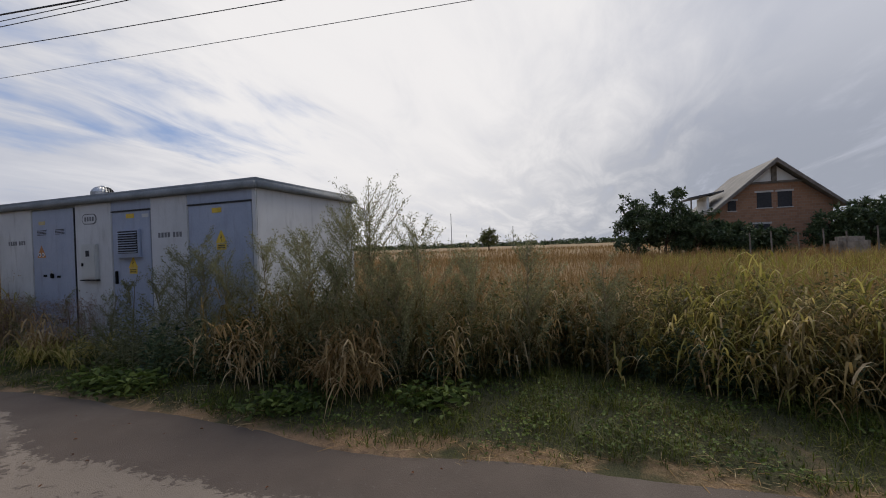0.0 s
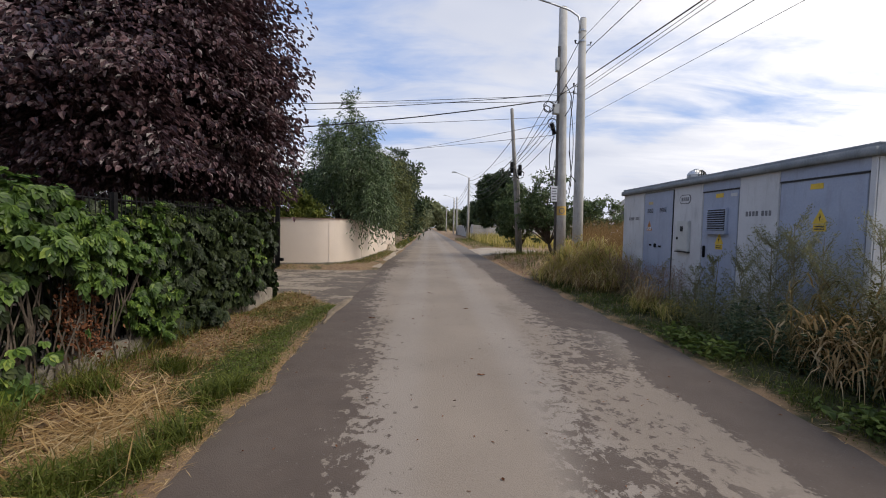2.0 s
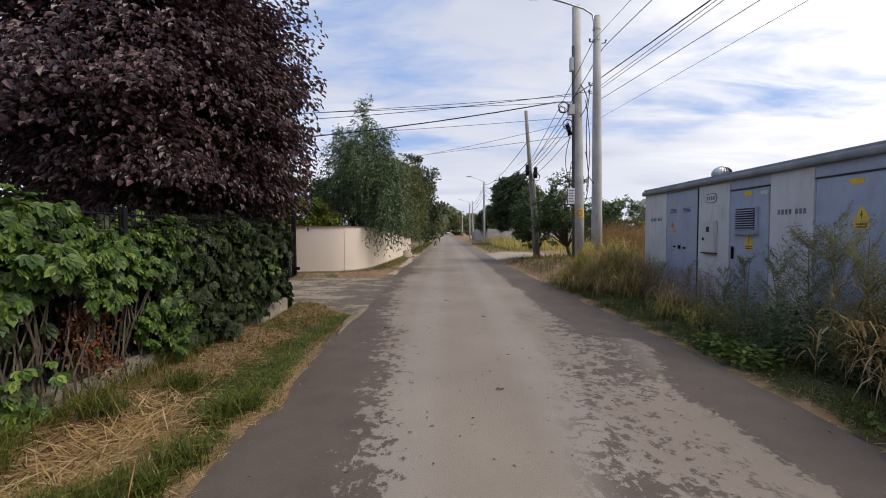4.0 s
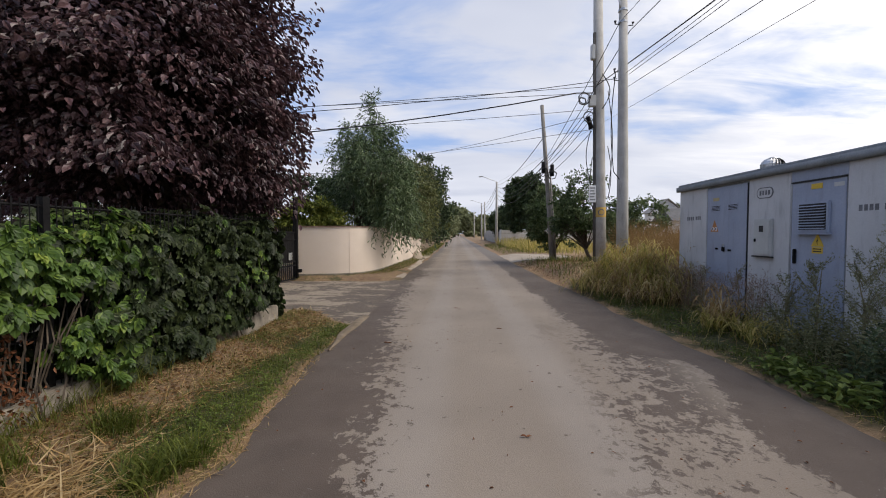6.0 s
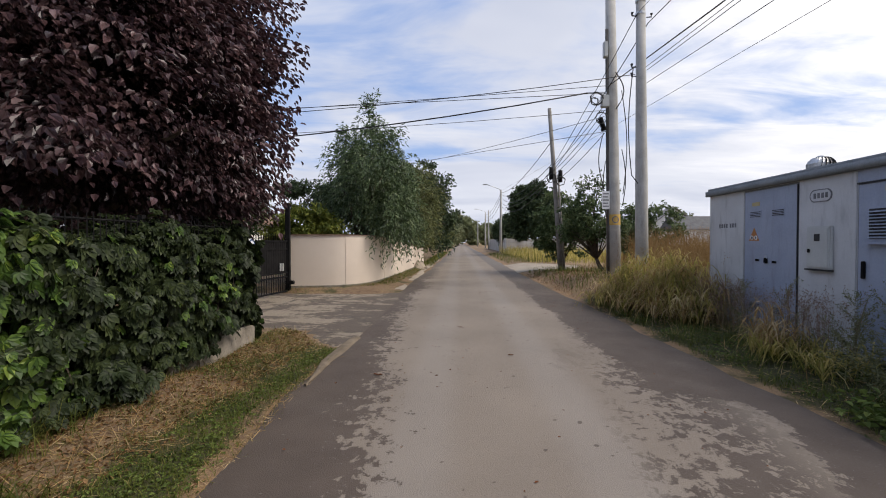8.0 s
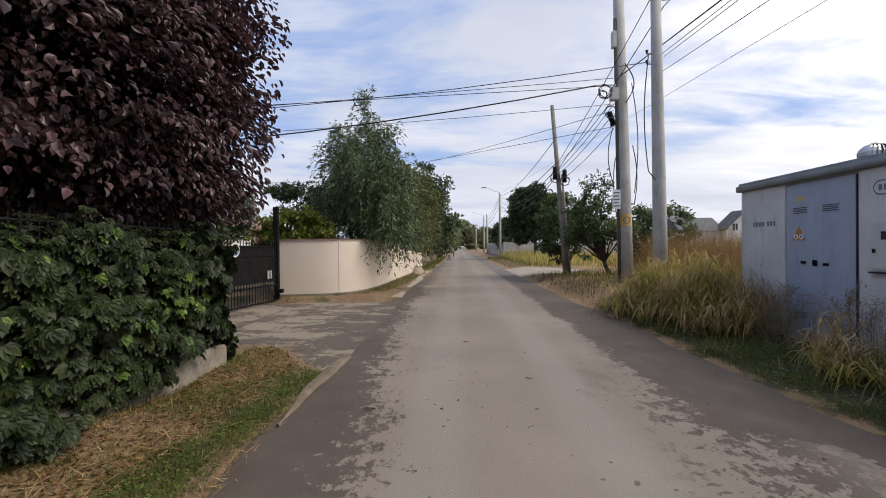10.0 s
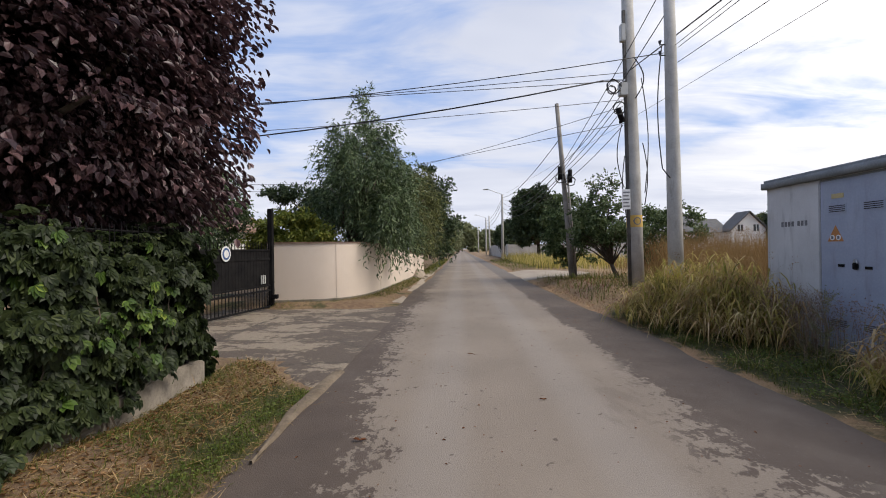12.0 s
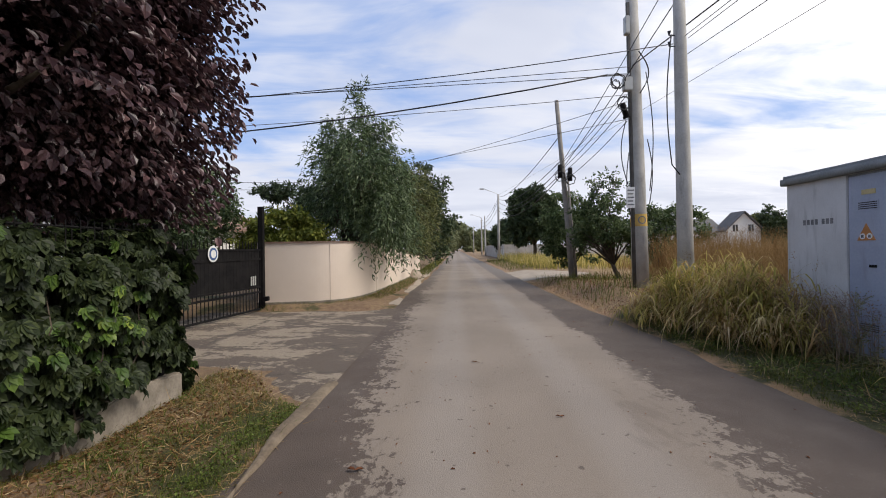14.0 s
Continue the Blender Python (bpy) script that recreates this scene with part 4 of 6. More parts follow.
for z0, z1, s in ((5.7, 8.6, 0.9), (5.4, 8.2, 1.2), (5.1, 7.4, 1.0), (5.0, 7.0, 1.3), (6.9, 8.8, 0.7)):
    cable((4.75, 23.6, z0), (5.85, 62.5, z1), s, 0.02)
for z0, z1, s in ((8.7, 9.0, 1.1), (8.3, 8.6, 1.4), (7.4, 7.8, 1.3)):
    cable((5.85, 62.5, z0), (6.3, 112, z1), s, 0.025)
for z in (5.0, 4.65):
    cable((-16, 22, z), (-3.4, 26, z + 0.4), 0.2, 0.012, M_GREYWIRE)


# ---- boundary wall and gate ----
def curve_through(pts, k):
    out = []
    p = [Vector(a) for a in pts]
    p = [p[0] * 2 - p[1]] + p + [p[-1] * 2 - p[-2]]
    for a, b, c, d in zip(p, p[1:], p[2:], p[3:]):
        for i in range(k):
            t = i / k
            out.append(0.5 * ((2 * b) + (c - a) * t + (2 * a - 5 * b + 4 * c - d) * t * t + (3 * b - a - 3 * c + d) * t ** 3))
    return out + [p[-2]]


def wall_ribbon(line, thick, z0s, z1s, bm=None):
    b = bmesh.new()
    rings = []
    for i, q in enumerate(line):
        t = (line[min(i + 1, len(line) - 1)] - line[max(i - 1, 0)]).normalized()
        nrm = Vector((-t.y, t.x, 0)) * thick / 2
        rings.append([b.verts.new((*(q + s * nrm).xy, z)) for s, z in ((-1, z0s[i]), (-1, z1s[i]), (1, z1s[i]), (1, z0s[i]))])
    for r0, r1 in zip(rings, rings[1:]):
        for k in range(4):
            b.faces.new((r0[k], r1[k], r1[(k + 1) % 4], r0[(k + 1) % 4]))
    b.faces.new(rings[0]), b.faces.new(rings[-1][::-1])
    return join(bm, b)


front = [(-5.92, 16.10, 0), (-4.95, 16.26, 0), (-4.25, 16.46, 0), (-3.78, 16.80, 0), (-3.50, 17.35, 0), (-3.32, 18.2, 0), (-3.22, 19.4, 0), (-3.02, 24, 0), (-2.78, 33, 0)]
line = curve_through(front, 8)
tops = [1.92 - 0.66 * float(smooth01(17, 33, q.y)) for q in line]
bw = thing("wall_west", "cream rendered boundary wall with thin dark tile coping", "wall", kind="structure")
part("wall_face", wall_ribbon(line, 0.22, [0.16] * len(line), tops), M_WALL, bw, smooth=False)
part("wall_plinth", wall_ribbon(line, 0.27, [-0.25] * len(line), [0.20 - 0.1 * float(smooth01(17, 30, q.y)) for q in line]), M_PLINTH, bw, "rough grey plinth")
for i in (20, 48):
    q = line[i]
    t = (line[i + 1] - line[i - 1]).normalized()
    part("wall_joint", wall_ribbon([q - t * 0.035, q + t * 0.035], 0.245, [0.18] * 2, [tops[i]] * 2), M_WALL, bw)
acc = 0.0
for i in range(len(line) - 1):
    a, b = line[i], line[i + 1]
    n_t = max(1, int((b - a).length / 0.22))
    for k in range(n_t):
        c0, c1 = a.lerp(b, k / n_t), a.lerp(b, (k + 0.94) / n_t)
        h = tops[i] + (tops[i + 1] - tops[i]) * k / n_t
        part("tile", wall_ribbon([c0, c1], 0.30, [h, h], [h + 0.035, h + 0.028]), M_COPING, bw)

GATE_A, GATE_B = Vector((-5.72, 15.75, 0)), Vector((-6.40, 11.3, 0))
gate = thing("sliding_gate", "black iron gate with solid sheet and open bars", "gate")


def gate_at(t, z, out=0.0):
    d = (GATE_B - GATE_A).normalized()
    q = GATE_A.lerp(GATE_B, t) + Vector((-d.y, d.x, 0)) * out
    return Vector((q.x, q.y, z))


L = (GATE_B - GATE_A).length
part("gate_post", boxy(-5.80, -5.66, 15.80, 15.94, -0.05, 2.95, 0.01), M_BLACK, gate, "tall dark post")
# above 1.46 the sheet stands for the dark background behind the bars
part("sheet", wall_ribbon([gate_at(0.01, 0), gate_at(1, 0)], 0.012, [0.68, 0.68], [1.71, 1.71]), M_BLACK, gate, "solid black sheet, raised to stand for the dark behind the bars")
for z in (0.06, 0.54, 0.68, 1.46, 1.72):
    part("rail", wall_ribbon([gate_at(0.0, 0), gate_at(1, 0)], 0.05, [z - 0.025] * 2, [z + 0.025] * 2), M_BLACK, gate)
for k in range(int(L / 0.125)):
    q = gate_at(k * 0.125 / L, 0)
    part("bar", tube([q + Vector((0, 0, 0.05)), q + Vector((0, 0, 1.88)), q + Vector((0, 0, 1.97))], [0.012, 0.012, 0.002], 5), M_BLACK, gate)
c = gate_at(0.42, 1.63, 0.045)
d = (GATE_B - GATE_A).normalized()
for r, m, o, nm in ((0.17, M_WHITE, 0.0, "round_sign"), (0.13, M_BLUE, 0.008, "sign_disc"), (0.085, M_WHITE, 0.013, "sign_centre")):
    pts = [c + d * (r * math.cos(a)) + Vector((-d.y, d.x, 0)) * o + Vector((0, 0, r * 1.15 * math.sin(a))) for a in np.linspace(0, 2 * math.pi, 25)[:-1]]
    part(nm, prism(pts, Vector((-d.y, d.x, 0)) * 0.006), m, gate, "oval blue and white plaque" if r > 0.15 else "")
slot = gate_at(0.055, 0.85, 0.03)
for k in range(3):
    part("slot_bar", boxy(slot.x - 0.01, slot.x + 0.01, slot.y - 0.26 + 0.11 * k, slot.y - 0.22 + 0.11 * k, 0.75, 1.0), M_METER, gate)
part("stop_block", boxy(-5.66, -5.50, 15.72, 15.86, 0.28, 0.40, 0.01), M_BLACK, gate)

# ---- fence under the creeper ----
FX = -3.42
fence = thing("wire_fence", "rusty dark iron bar fence on a low concrete plinth", "fence")
bm = boxy(FX - 0.11, FX + 0.12, -6, 8.72, -0.2, 0.34, 0.02)
bmesh.ops.subdivide_edges(bm, edges=[e for e in bm.edges if abs(e.verts[0].co.y - e.verts[1].co.y) > 5], cuts=60)
for v in bm.verts:
    v.co += Vector((0.018 * math.sin(v.co.y * 5.1), 0, 0.02 * math.sin(v.co.y * 3.3) if v.co.z > 0 else 0))
part("plinth", bm, M_PLINTH, fence, "stained rough concrete plinth")
for y in np.arange(-5.9, 8.7, 2.06):
    part("post", boxy(FX - 0.03, FX + 0.03, y - 0.03, y + 0.03, 0.3, 1.98), M_BLACK, fence)
for z in (0.42, 0.80, 1.18, 1.56, 1.90):
    part("rail", tube([(FX, -6, z), (FX, 8.6, z)], 0.012, 5), M_BLACK, fence)
for y in np.arange(1.8, 8.6, 0.075):
    part("bar", tube([(FX + 0.012, y, 0.32), (FX + 0.012 + random.uniform(-.01, .01), y + random.uniform(-.012, .012), 1.96)], 0.006, 4), M_BLACK, fence)
part("side_plinth", boxy(-6.2, FX, 8.54, 8.72, -0.2, 0.33, 0.02), M_PLINTH, fence)


def creeper():
    th = thing("creeper_hedge", "green five-leaved creeper covering the iron fence", "hedge")

    def leaves_at(at, out, size):
        n = len(at)
        up = np.array([0, 0, 1.0])
        nor = unit(out + rng.normal(size=(n, 3)) * 0.40 + up * 0.25)
        hang = unit(-up + out * 0.25 + rng.normal(size=(n, 3)) * 0.28)
        hang = unit(hang - nor * (hang * nor).sum(1, keepdims=True))
        side = np.cross(nor, hang)
        sets = []
        for a, s in ((-1.1, 0.66), (-0.52, 0.9), (0.0, 1.0), (0.52, 0.9), (1.1, 0.66)):
            sets.append(leaf_quads(at + nor * 0.004 * (a + 1.3), hang * math.cos(a) + side * math.sin(a) - nor * 0.12, nor, size * s, size * s * 0.56, 0.12))
        v = np.concatenate([q[0].reshape(n, -1, 3) for q in sets], 1)
        k = v.shape[1]
        f = np.concatenate([q[1].reshape(n, 2, 4) % 6 + (q[1].reshape(n, 2, 4) // 6 * 0) + 6 * j for j, q in enumerate(sets)], 1)
        f = (f + (np.arange(n) * k)[:, None, None]).reshape(-1, 4)
        return v.reshape(-1, 3), f

    n = 9800
    y = rng.uniform(1.6, 8.72, n)
    z = rng.uniform(0.08, 1.0, n)
    top = 1.74 + 0.18 * smooth01(4.2, 3.2, y) + 0.10 * smooth01(5.5, 7.2, y) + 0.08 * np.sin(y * 4.0)
    z = 0.12 + z * (top - 0.12)
    depth = 0.10 + 0.20 * np.sin(np.clip((z - 0.1) / (top - 0.1), 0, 1) * np.pi * 0.8) + 0.09 * np.sin(y * 5.3 + z * 4) * np.sin(z * 6 + y)
    x = FX - 0.03 - 0.10 * smooth01(7.2, 8.7, y) + 0.85 * depth + rng.uniform(-0.20, 0.05, n)
    bare = (y < 4.55 + 0.25 * np.sin(z * 7)) & (z < 1.15 + 0.12 * np.sin(y * 6)) & (y > 1.5)
    thin = ((z < 0.3) & (rng.uniform(size=n) < 0.2)) | ((z < 0.5) & (y > 7.3) & (rng.uniform(size=n) < 0.85))
    lump = np.array([noise.noise(Vector((0.0, a * 2.3, b * 3.1))) + 0.5 * noise.noise(Vector((3.0, a * 5.1, b * 6.3))) for a, b in zip(y, z)])
    x = x + 0.17 * lump + 0.17 * smooth01(0.55, 0.25, z) * (1 - smooth01(7.2, 7.6, y))
    thin |= (lump < -0.22) & (rng.uniform(size=n) < 0.8)
    keep = ~(bare & (rng.uniform(size=n) < 0.985)) & ~thin
    # round the far end and over the top
    m = 1900
    ez = rng.uniform(0.15, 1.72, m)
    end = np.stack([rng.uniform(-4.5, FX + 0.15, m), 8.66 + 0.13 * np.sin(ez * 5) + rng.uniform(-0.06, 0.14, m), ez], 1)
    m2 = 1700
    ty = rng.uniform(1.6, 8.7, m2)
    roof = np.stack([rng.uniform(-4.1, FX + 0.1, m2), ty, 1.72 + 0.18 * smooth01(4.2, 3.2, ty) + 0.10 * smooth01(5.5, 7.2, ty) + 0.10 * np.sin(ty * 4) + rng.normal(size=m2) * 0.06], 1)
    low = np.stack([FX + 0.14 + rng.uniform(0, 0.10, 45), rng.normal(2.95, 0.25, 45), rng.uniform(0.2, 0.65, 45)], 1)
    at = np.concatenate([np.stack([x, y, z], 1)[keep], end, roof, low])
    out = np.concatenate([np.tile([1.0, 0, 0.1], (keep.sum(), 1)), np.tile([0.3, 1.0, 0.1], (m, 1)), np.tile([0.4, 0, 1.0], (m2, 1)), np.tile([1.0, 0, 0.3], (45, 1))])
    size = rng.uniform(0.075, 0.15, len(at))
    # bright leaves mostly at the near end, the others coloured as in shade
    unshaded = (rng.uniform(size=len(at)) < 0.03 + 0.87 * smooth01(5.7, 4.3, at[:, 1]) + 0.25 * (np.hypot(at[:, 1] - 7.6, at[:, 2] - 1.0) < 0.45))
    v, f = leaves_at(at[unshaded], out[unshaded], size[unshaded])
    mesh_from("leaves", v, f, L_VINE, th, "bright green creeper leaves")
    v, f = leaves_at(at[~unshaded], out[~unshaded], size[~unshaded])
    mesh_from("shaded_leaves", v, f, L_VINE_SHADE, th, "green creeper leaves darkened for shade")
    # inner leaves that close the hedge, shade-dark in colour like the garden behind
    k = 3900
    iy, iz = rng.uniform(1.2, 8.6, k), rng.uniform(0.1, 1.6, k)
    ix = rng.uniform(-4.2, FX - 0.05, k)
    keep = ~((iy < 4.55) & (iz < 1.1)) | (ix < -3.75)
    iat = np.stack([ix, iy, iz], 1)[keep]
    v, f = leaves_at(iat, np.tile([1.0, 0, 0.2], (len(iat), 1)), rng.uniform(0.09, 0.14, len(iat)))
    mesh_from("inner_leaves", v, f, L_VINE_SHADE, th)
    # withered patch in the gap
    k = 900
    wy, wz = rng.normal(3.86, 0.15, k), rng.uniform(0.22, 1.08, k)
    wat = np.stack([FX + 0.06 + rng.uniform(-0.05, 0.12, k), wy + 0.1 * np.sin(wz * 6), wz], 1)
    v, f = leaf_quads(wat, unit(rng.normal(size=(k, 3)) - np.array([0, 0, 0.8])), unit(rng.normal(size=(k, 3)) + np.array([1, 0, 0])), rng.uniform(0.03, 0.06, k), rng.uniform(0.015, 0.03, k))
    mesh_from("withered_leaves", v, f, L_DRYVINE, th, "withered red-brown creeper")
    bm = bmesh.new()
    for _ in range(75):
        y0 = random.uniform(2.2, 8.5) if random.random() < 0.35 else random.uniform(2.4, 4.7)
        pts = [(FX + 0.08 + random.uniform(-.05, .1), y0 + random.uniform(-.1, .1) + 0.15 * t, 0.1 + 1.35 * t) for t in (0, .25, .5, .75, 1)]
        tube(pts, [0.011, 0.009, 0.008, 0.006, 0.004], 4, bm)
    tagged(part("stem_tangle", bm, M_BARK, th, "bare brown creeper stems"), "bare brown creeper stems", kind="stuff")


creeper()

# ---- trees ----
def plum():
    th = thing("purple_plum_tree", "dark purple-leaved plum tree overhanging the fence", "tree")
    cs = np.concatenate([crown_centres(550, (-5.52, 8.1, 4.8), (2.75, 3.0, 3.2), 0.08, -0.95, 1.1), crown_centres(180, (-5.8, 8.5, 6.2), (2.45, 2.8, 1.8), 0.08, -0.95, 1.1), crown_centres(110, (-5.6, 7.3, 3.2), (1.9, 2.2, 1.1), 0.1, -1.0, 1.2), crown_centres(190, (-4.75, 7.3, 5.2), (1.5, 1.8, 1.8), 0.15, -1.0, 1.6),
                         crown_centres(110, (-3.85, 8.7, 3.9), (0.85, 1.0, 1.35), 0.25, -1.0, 1.6), crown_centres(26, (-4.35, 6.1, 2.7), (0.8, 1.2, 0.4), 0.1, -1.0, 1.4), crown_centres(150, (-5.5, 8.1, 4.8), (2.2, 2.4, 2.7), 0.1, -1.0, 0.8), crown_centres(75, (-4.0, 8.5, 2.75), (0.85, 1.0, 0.55), 0.1, -1.0, 1.3), crown_centres(46, (-4.6, 5.4, 3.7), (1.0, 1.1, 0.8), 0.1, -1.0, 1.4)])
    cs = cs[(cs[:, 2] > 1.9 + 0.65 * (cs[:, 0] > -5.0) * (cs[:, 1] < 7.6)) & (cs[:, 1] > 3.6)]
    tips = cs[rng.choice(len(cs), 40, replace=False)]
    part("trunk", limbs((-5.3, 7.9, 0.05), (-5.3, 7.9, 2.1), tips, 0.17), M_BARK, th, smooth=True)
    # leaves hang in flat, drooping sprays
    per = 84
    n = len(cs) * per
    out = unit((cs - np.array([-5.3, 7.9, 4.2])) * np.array([1, 1, 0.4]))
    c, o = np.repeat(cs, per, 0), np.repeat(out, per, 0)
    side = np.repeat(unit(np.cross(out, np.array([0, 0, 1.0]))), per, 0)
    ln, sd = rng.uniform(-0.5, 0.5, n), rng.normal(size=n) * 0.25
    at = c + o * ln[:, None] + side * sd[:, None] + np.array([0, 0, 1.0]) * (rng.normal(size=n) * 0.10 - 0.45 * np.clip(ln, 0, 1) ** 2 - 0.5 * sd ** 2)[:, None]
    along = unit(o * 0.8 + side * np.sign(sd)[:, None] * 0.6 + rng.normal(size=(n, 3)) * 0.35 - np.array([0, 0, 0.75]))
    nor = unit(o * 0.55 + np.array([0, 0, 0.8]) + rng.normal(size=(n, 3)) * 0.35)
    k = rng.uniform(0.65, 1.25, n)
    v, f = leaf_quads(at, along, nor, 0.108 * k, 0.064 * k, 0.28)
    mesh_from("crown", v, f, L_PLUM, th)


plum()


def willow(label, base, centre, radii, strands, per, length, mat, leaf=(0.12, 0.032), name="willow_tree"):
    th = thing(name, label, "tree")
    cs = crown_centres(strands, centre, radii, 0.2, -0.75, 1.2)
    spots = crown_centres(14, centre, radii, 0.05, -0.2, 1.2)
    spots = spots + unit(spots - np.array(centre)) * 0.22 + np.array([0, 0, 0.15])
    cs = np.concatenate([cs, np.repeat(spots, strands // 40, 0) + rng.normal(size=(len(spots) * (strands // 40), 3)) * np.array([0.16, 0.16, 0.25])])
    tips = cs[rng.choice(len(cs), 24, replace=False)]
    part("trunk", limbs(base, (base[0], base[1], base[2] + 2.0), tips, 0.15), M_BARK, th, smooth=True)
    n = len(cs) * per
    s = np.tile(np.linspace(0, 1, per), len(cs))
    ln = np.repeat(length * rng.uniform(0.5, 1.2, len(cs)), per)
    out = np.repeat(unit((cs - np.array(centre)) * np.array([1, 1, 0.25]) + rng.normal(size=cs.shape) * 0.3), per, 0)
    at = np.repeat(cs, per, 0) + out * (ln * 0.55 * s)[:, None] + np.array([0, 0, 1.0]) * (ln * (0.75 * s - 1.25 * s ** 2))[:, None] + rng.normal(size=(n, 3)) * 0.05
    at[:, 2] = np.maximum(at[:, 2], 0.75)
    along = unit(out * 0.6 + rng.normal(size=(n, 3)) * 0.5 - np.array([0, 0, 0.65]))
    k = rng.uniform(0.7, 1.25, n)
    v, f = leaf_quads(at, along, unit(rng.normal(size=(n, 3))), leaf[0] * k, leaf[1] * k, 0.25, True)
    mesh_from("crown", v, f, mat, th)
    return th


willow("green willow with hanging twigs over the cream wall", (-4.2, 19.4, 0.1), (-3.75, 19.4, 4.2), (1.5, 1.7, 2.5), 760, 22, 1.05, L_WILLOW, (0.19, 0.044))
willow("willow twigs hanging low over the cream wall", (-3.9, 20.3, 0.1), (-2.88, 19.3, 2.75), (0.62, 1.25, 0.95), 540, 24, 1.85, L_WILLOW, (0.19, 0.046))
willow("olive-green willow behind the wall", (-4.2, 24.2, 0.1), (-3.95, 24.4, 3.7), (2.1, 2.6, 2.6), 700, 20, 1.1, L_OLIVE, (0.20, 0.05))
willow("olive-green willow at the end of the wall", (-4.2, 30.5, 0.1), (-3.7, 31.0, 3.9), (2.1, 3.2, 2.9), 620, 18, 1.2, L_OLIVE, (0.22, 0.06))
tree("dark_tree", "dark green tree with upright clumps above the lane", "tree", (-4.2, 38, 0), (-4.0, 38, 2.5), [(90, (-3.0, 38.5, 4.7), (2.6, 3.0, 4.0))], L_DARK, 110, 0.75, (0.24, 0.10), 0.2, 0.0, 12, 0.18)
tree("dark_tree", "dark green tree with upright clumps above the lane", "tree", (-4.6, 47, 0), (-4.4, 47, 2.5), [(80, (-3.2, 47, 4.2), (2.6, 3.0, 3.8))], L_DARK, 110, 0.8, (0.26, 0.11), 0.2, 0.0, 12, 0.18)
tree("round_bush", "rounded yellow-green bush behind the gate", "bush", (-5.9, 17.9, 0), (-5.9, 17.9, 0.9), [(170, (-5.85, 17.9, 1.75), (1.55, 1.1, 1.35))], L_BUSH, 90, 0.34, (0.13, 0.05), 0.08, 0.5, 8, 0.12)
tree("spreading_tree", "dark tree with flat spreading boughs behind the wall", "tree", (-7.2, 23.5, 0), (-7.1, 23.5, 2.4), [(30, (-8.0, 23.4, 4.35), (2.0, 1.2, 0.35)), (40, (-6.6, 23.6, 3.5), (1.8, 1.2, 0.6)), (30, (-5.8, 23.6, 4.2), (1.4, 1.2, 0.5))], L_DARK, 130, 0.36, (0.11, 0.05), 0.14, 0.1, 14, 0.3)
tree("garden_tree", "green garden tree behind the gate", "tree", (-9.2, 17.5, 0), (-9.2, 17.5, 1.6), [(110, (-9.2, 17.5, 3.0), (1.9, 1.9, 1.5))], L_WILLOW, 110, 0.42, (0.11, 0.045), 0.12, 0.3)
# added shrub: hides the bright house wall so the gateway stays dark
tree("garden_tree", "dark shrub added to darken the view behind the gate", "tree", (-9.0, 15.3, 0), (-9.0, 15.3, 0.8), [(110, (-8.8, 15.2, 1.9), (1.6, 1.5, 1.5))], L_DARK, 110, 0.42, (0.11, 0.045), 0.10, 0.3)
tree("garden_tree", "green garden tree behind the gate", "tree", (-9.4, 12.0, 0), (-9.4, 12.0, 1.6), [(120, (-9.4, 12.0, 2.9), (2.2, 2.4, 1.9))], L_DARK, 110, 0.45, (0.11, 0.045), 0.12, 0.3)
for k in range(7):
    yy = 58 + k * 17
    tree("roadside_tree", "far green tree along the lane", "tree", (-5.2, yy, 0), (-5.2, yy, 2), [(60, (-5.0, yy, 4.4 + (k % 3) * 0.8), (2.8, 4.5, 3.6 + (k % 2)))], L_OLIVE if k % 2 else L_DARK, 90, 0.9, (0.34, 0.15), 0.22, 0.2, 8, 0.3, -0.9, "far roadside trees")
# the trees closing the lane take the haze-paled leaf colour
tree("roadside_tree", "far green tree where the lane ends, paled as if by haze", "tree", (-1, 215, 0), (-1, 215, 3), [(130, (-2, 215, 7), (9, 8, 6.5))], L_HAZED, 90, 1.8, (1.3, 0.6), 0.5, 0.2, 8, 0.3, -0.9, "far roadside trees")
tree("roadside_tree", "far green tree where the lane ends, paled as if by haze", "tree", (-4.5, 190, 0), (-4.5, 190, 3), [(80, (-4.5, 190, 6), (4.5, 8, 6))], L_HAZED, 90, 1.4, (1.1, 0.5), 0.5, 0.2, 8, 0.3, -0.9, "far roadside trees")

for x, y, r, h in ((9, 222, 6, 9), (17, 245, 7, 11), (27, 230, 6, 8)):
    tree("roadside_tree", "far green tree where the lane ends, paled as if by haze", "tree", (x, y, 0), (x, y, 2), [(80, (x, y, h * 0.55), (r, r, h * 0.5))], L_HAZED, 80, 1.6, (1.1, 0.5), 0.4, 0.2, 8, 0.25, -0.9, "far roadside trees")

# right of the lane
tree("quince_bush", "dark green quince bush with several stems", "bush", (6.75, 22.2, 0.3), (6.5, 22.2, 1.0), [(44, (6.0, 22.0, 3.2), (1.0, 1.0, 1.35)), (36, (6.9, 22.0, 2.5), (1.0, 1.1, 1.2)), (24, (5.5, 21.9, 2.2), (0.8, 0.8, 0.8))], L_QUINCE, 80, 0.32, (0.10, 0.05), 0.10, 0.3, 26, 0.25)
tree("quince_bush", "low dark green quince bush beyond the leaning pole", "bush", (5.7, 25.2, 0.1), (5.65, 25.2, 0.8), [(150, (5.55, 25.1, 2.45), (1.6, 1.2, 1.75))], L_QUINCE, 90, 0.38, (0.12, 0.06), 0.09, 0.3, 16, 0.2)
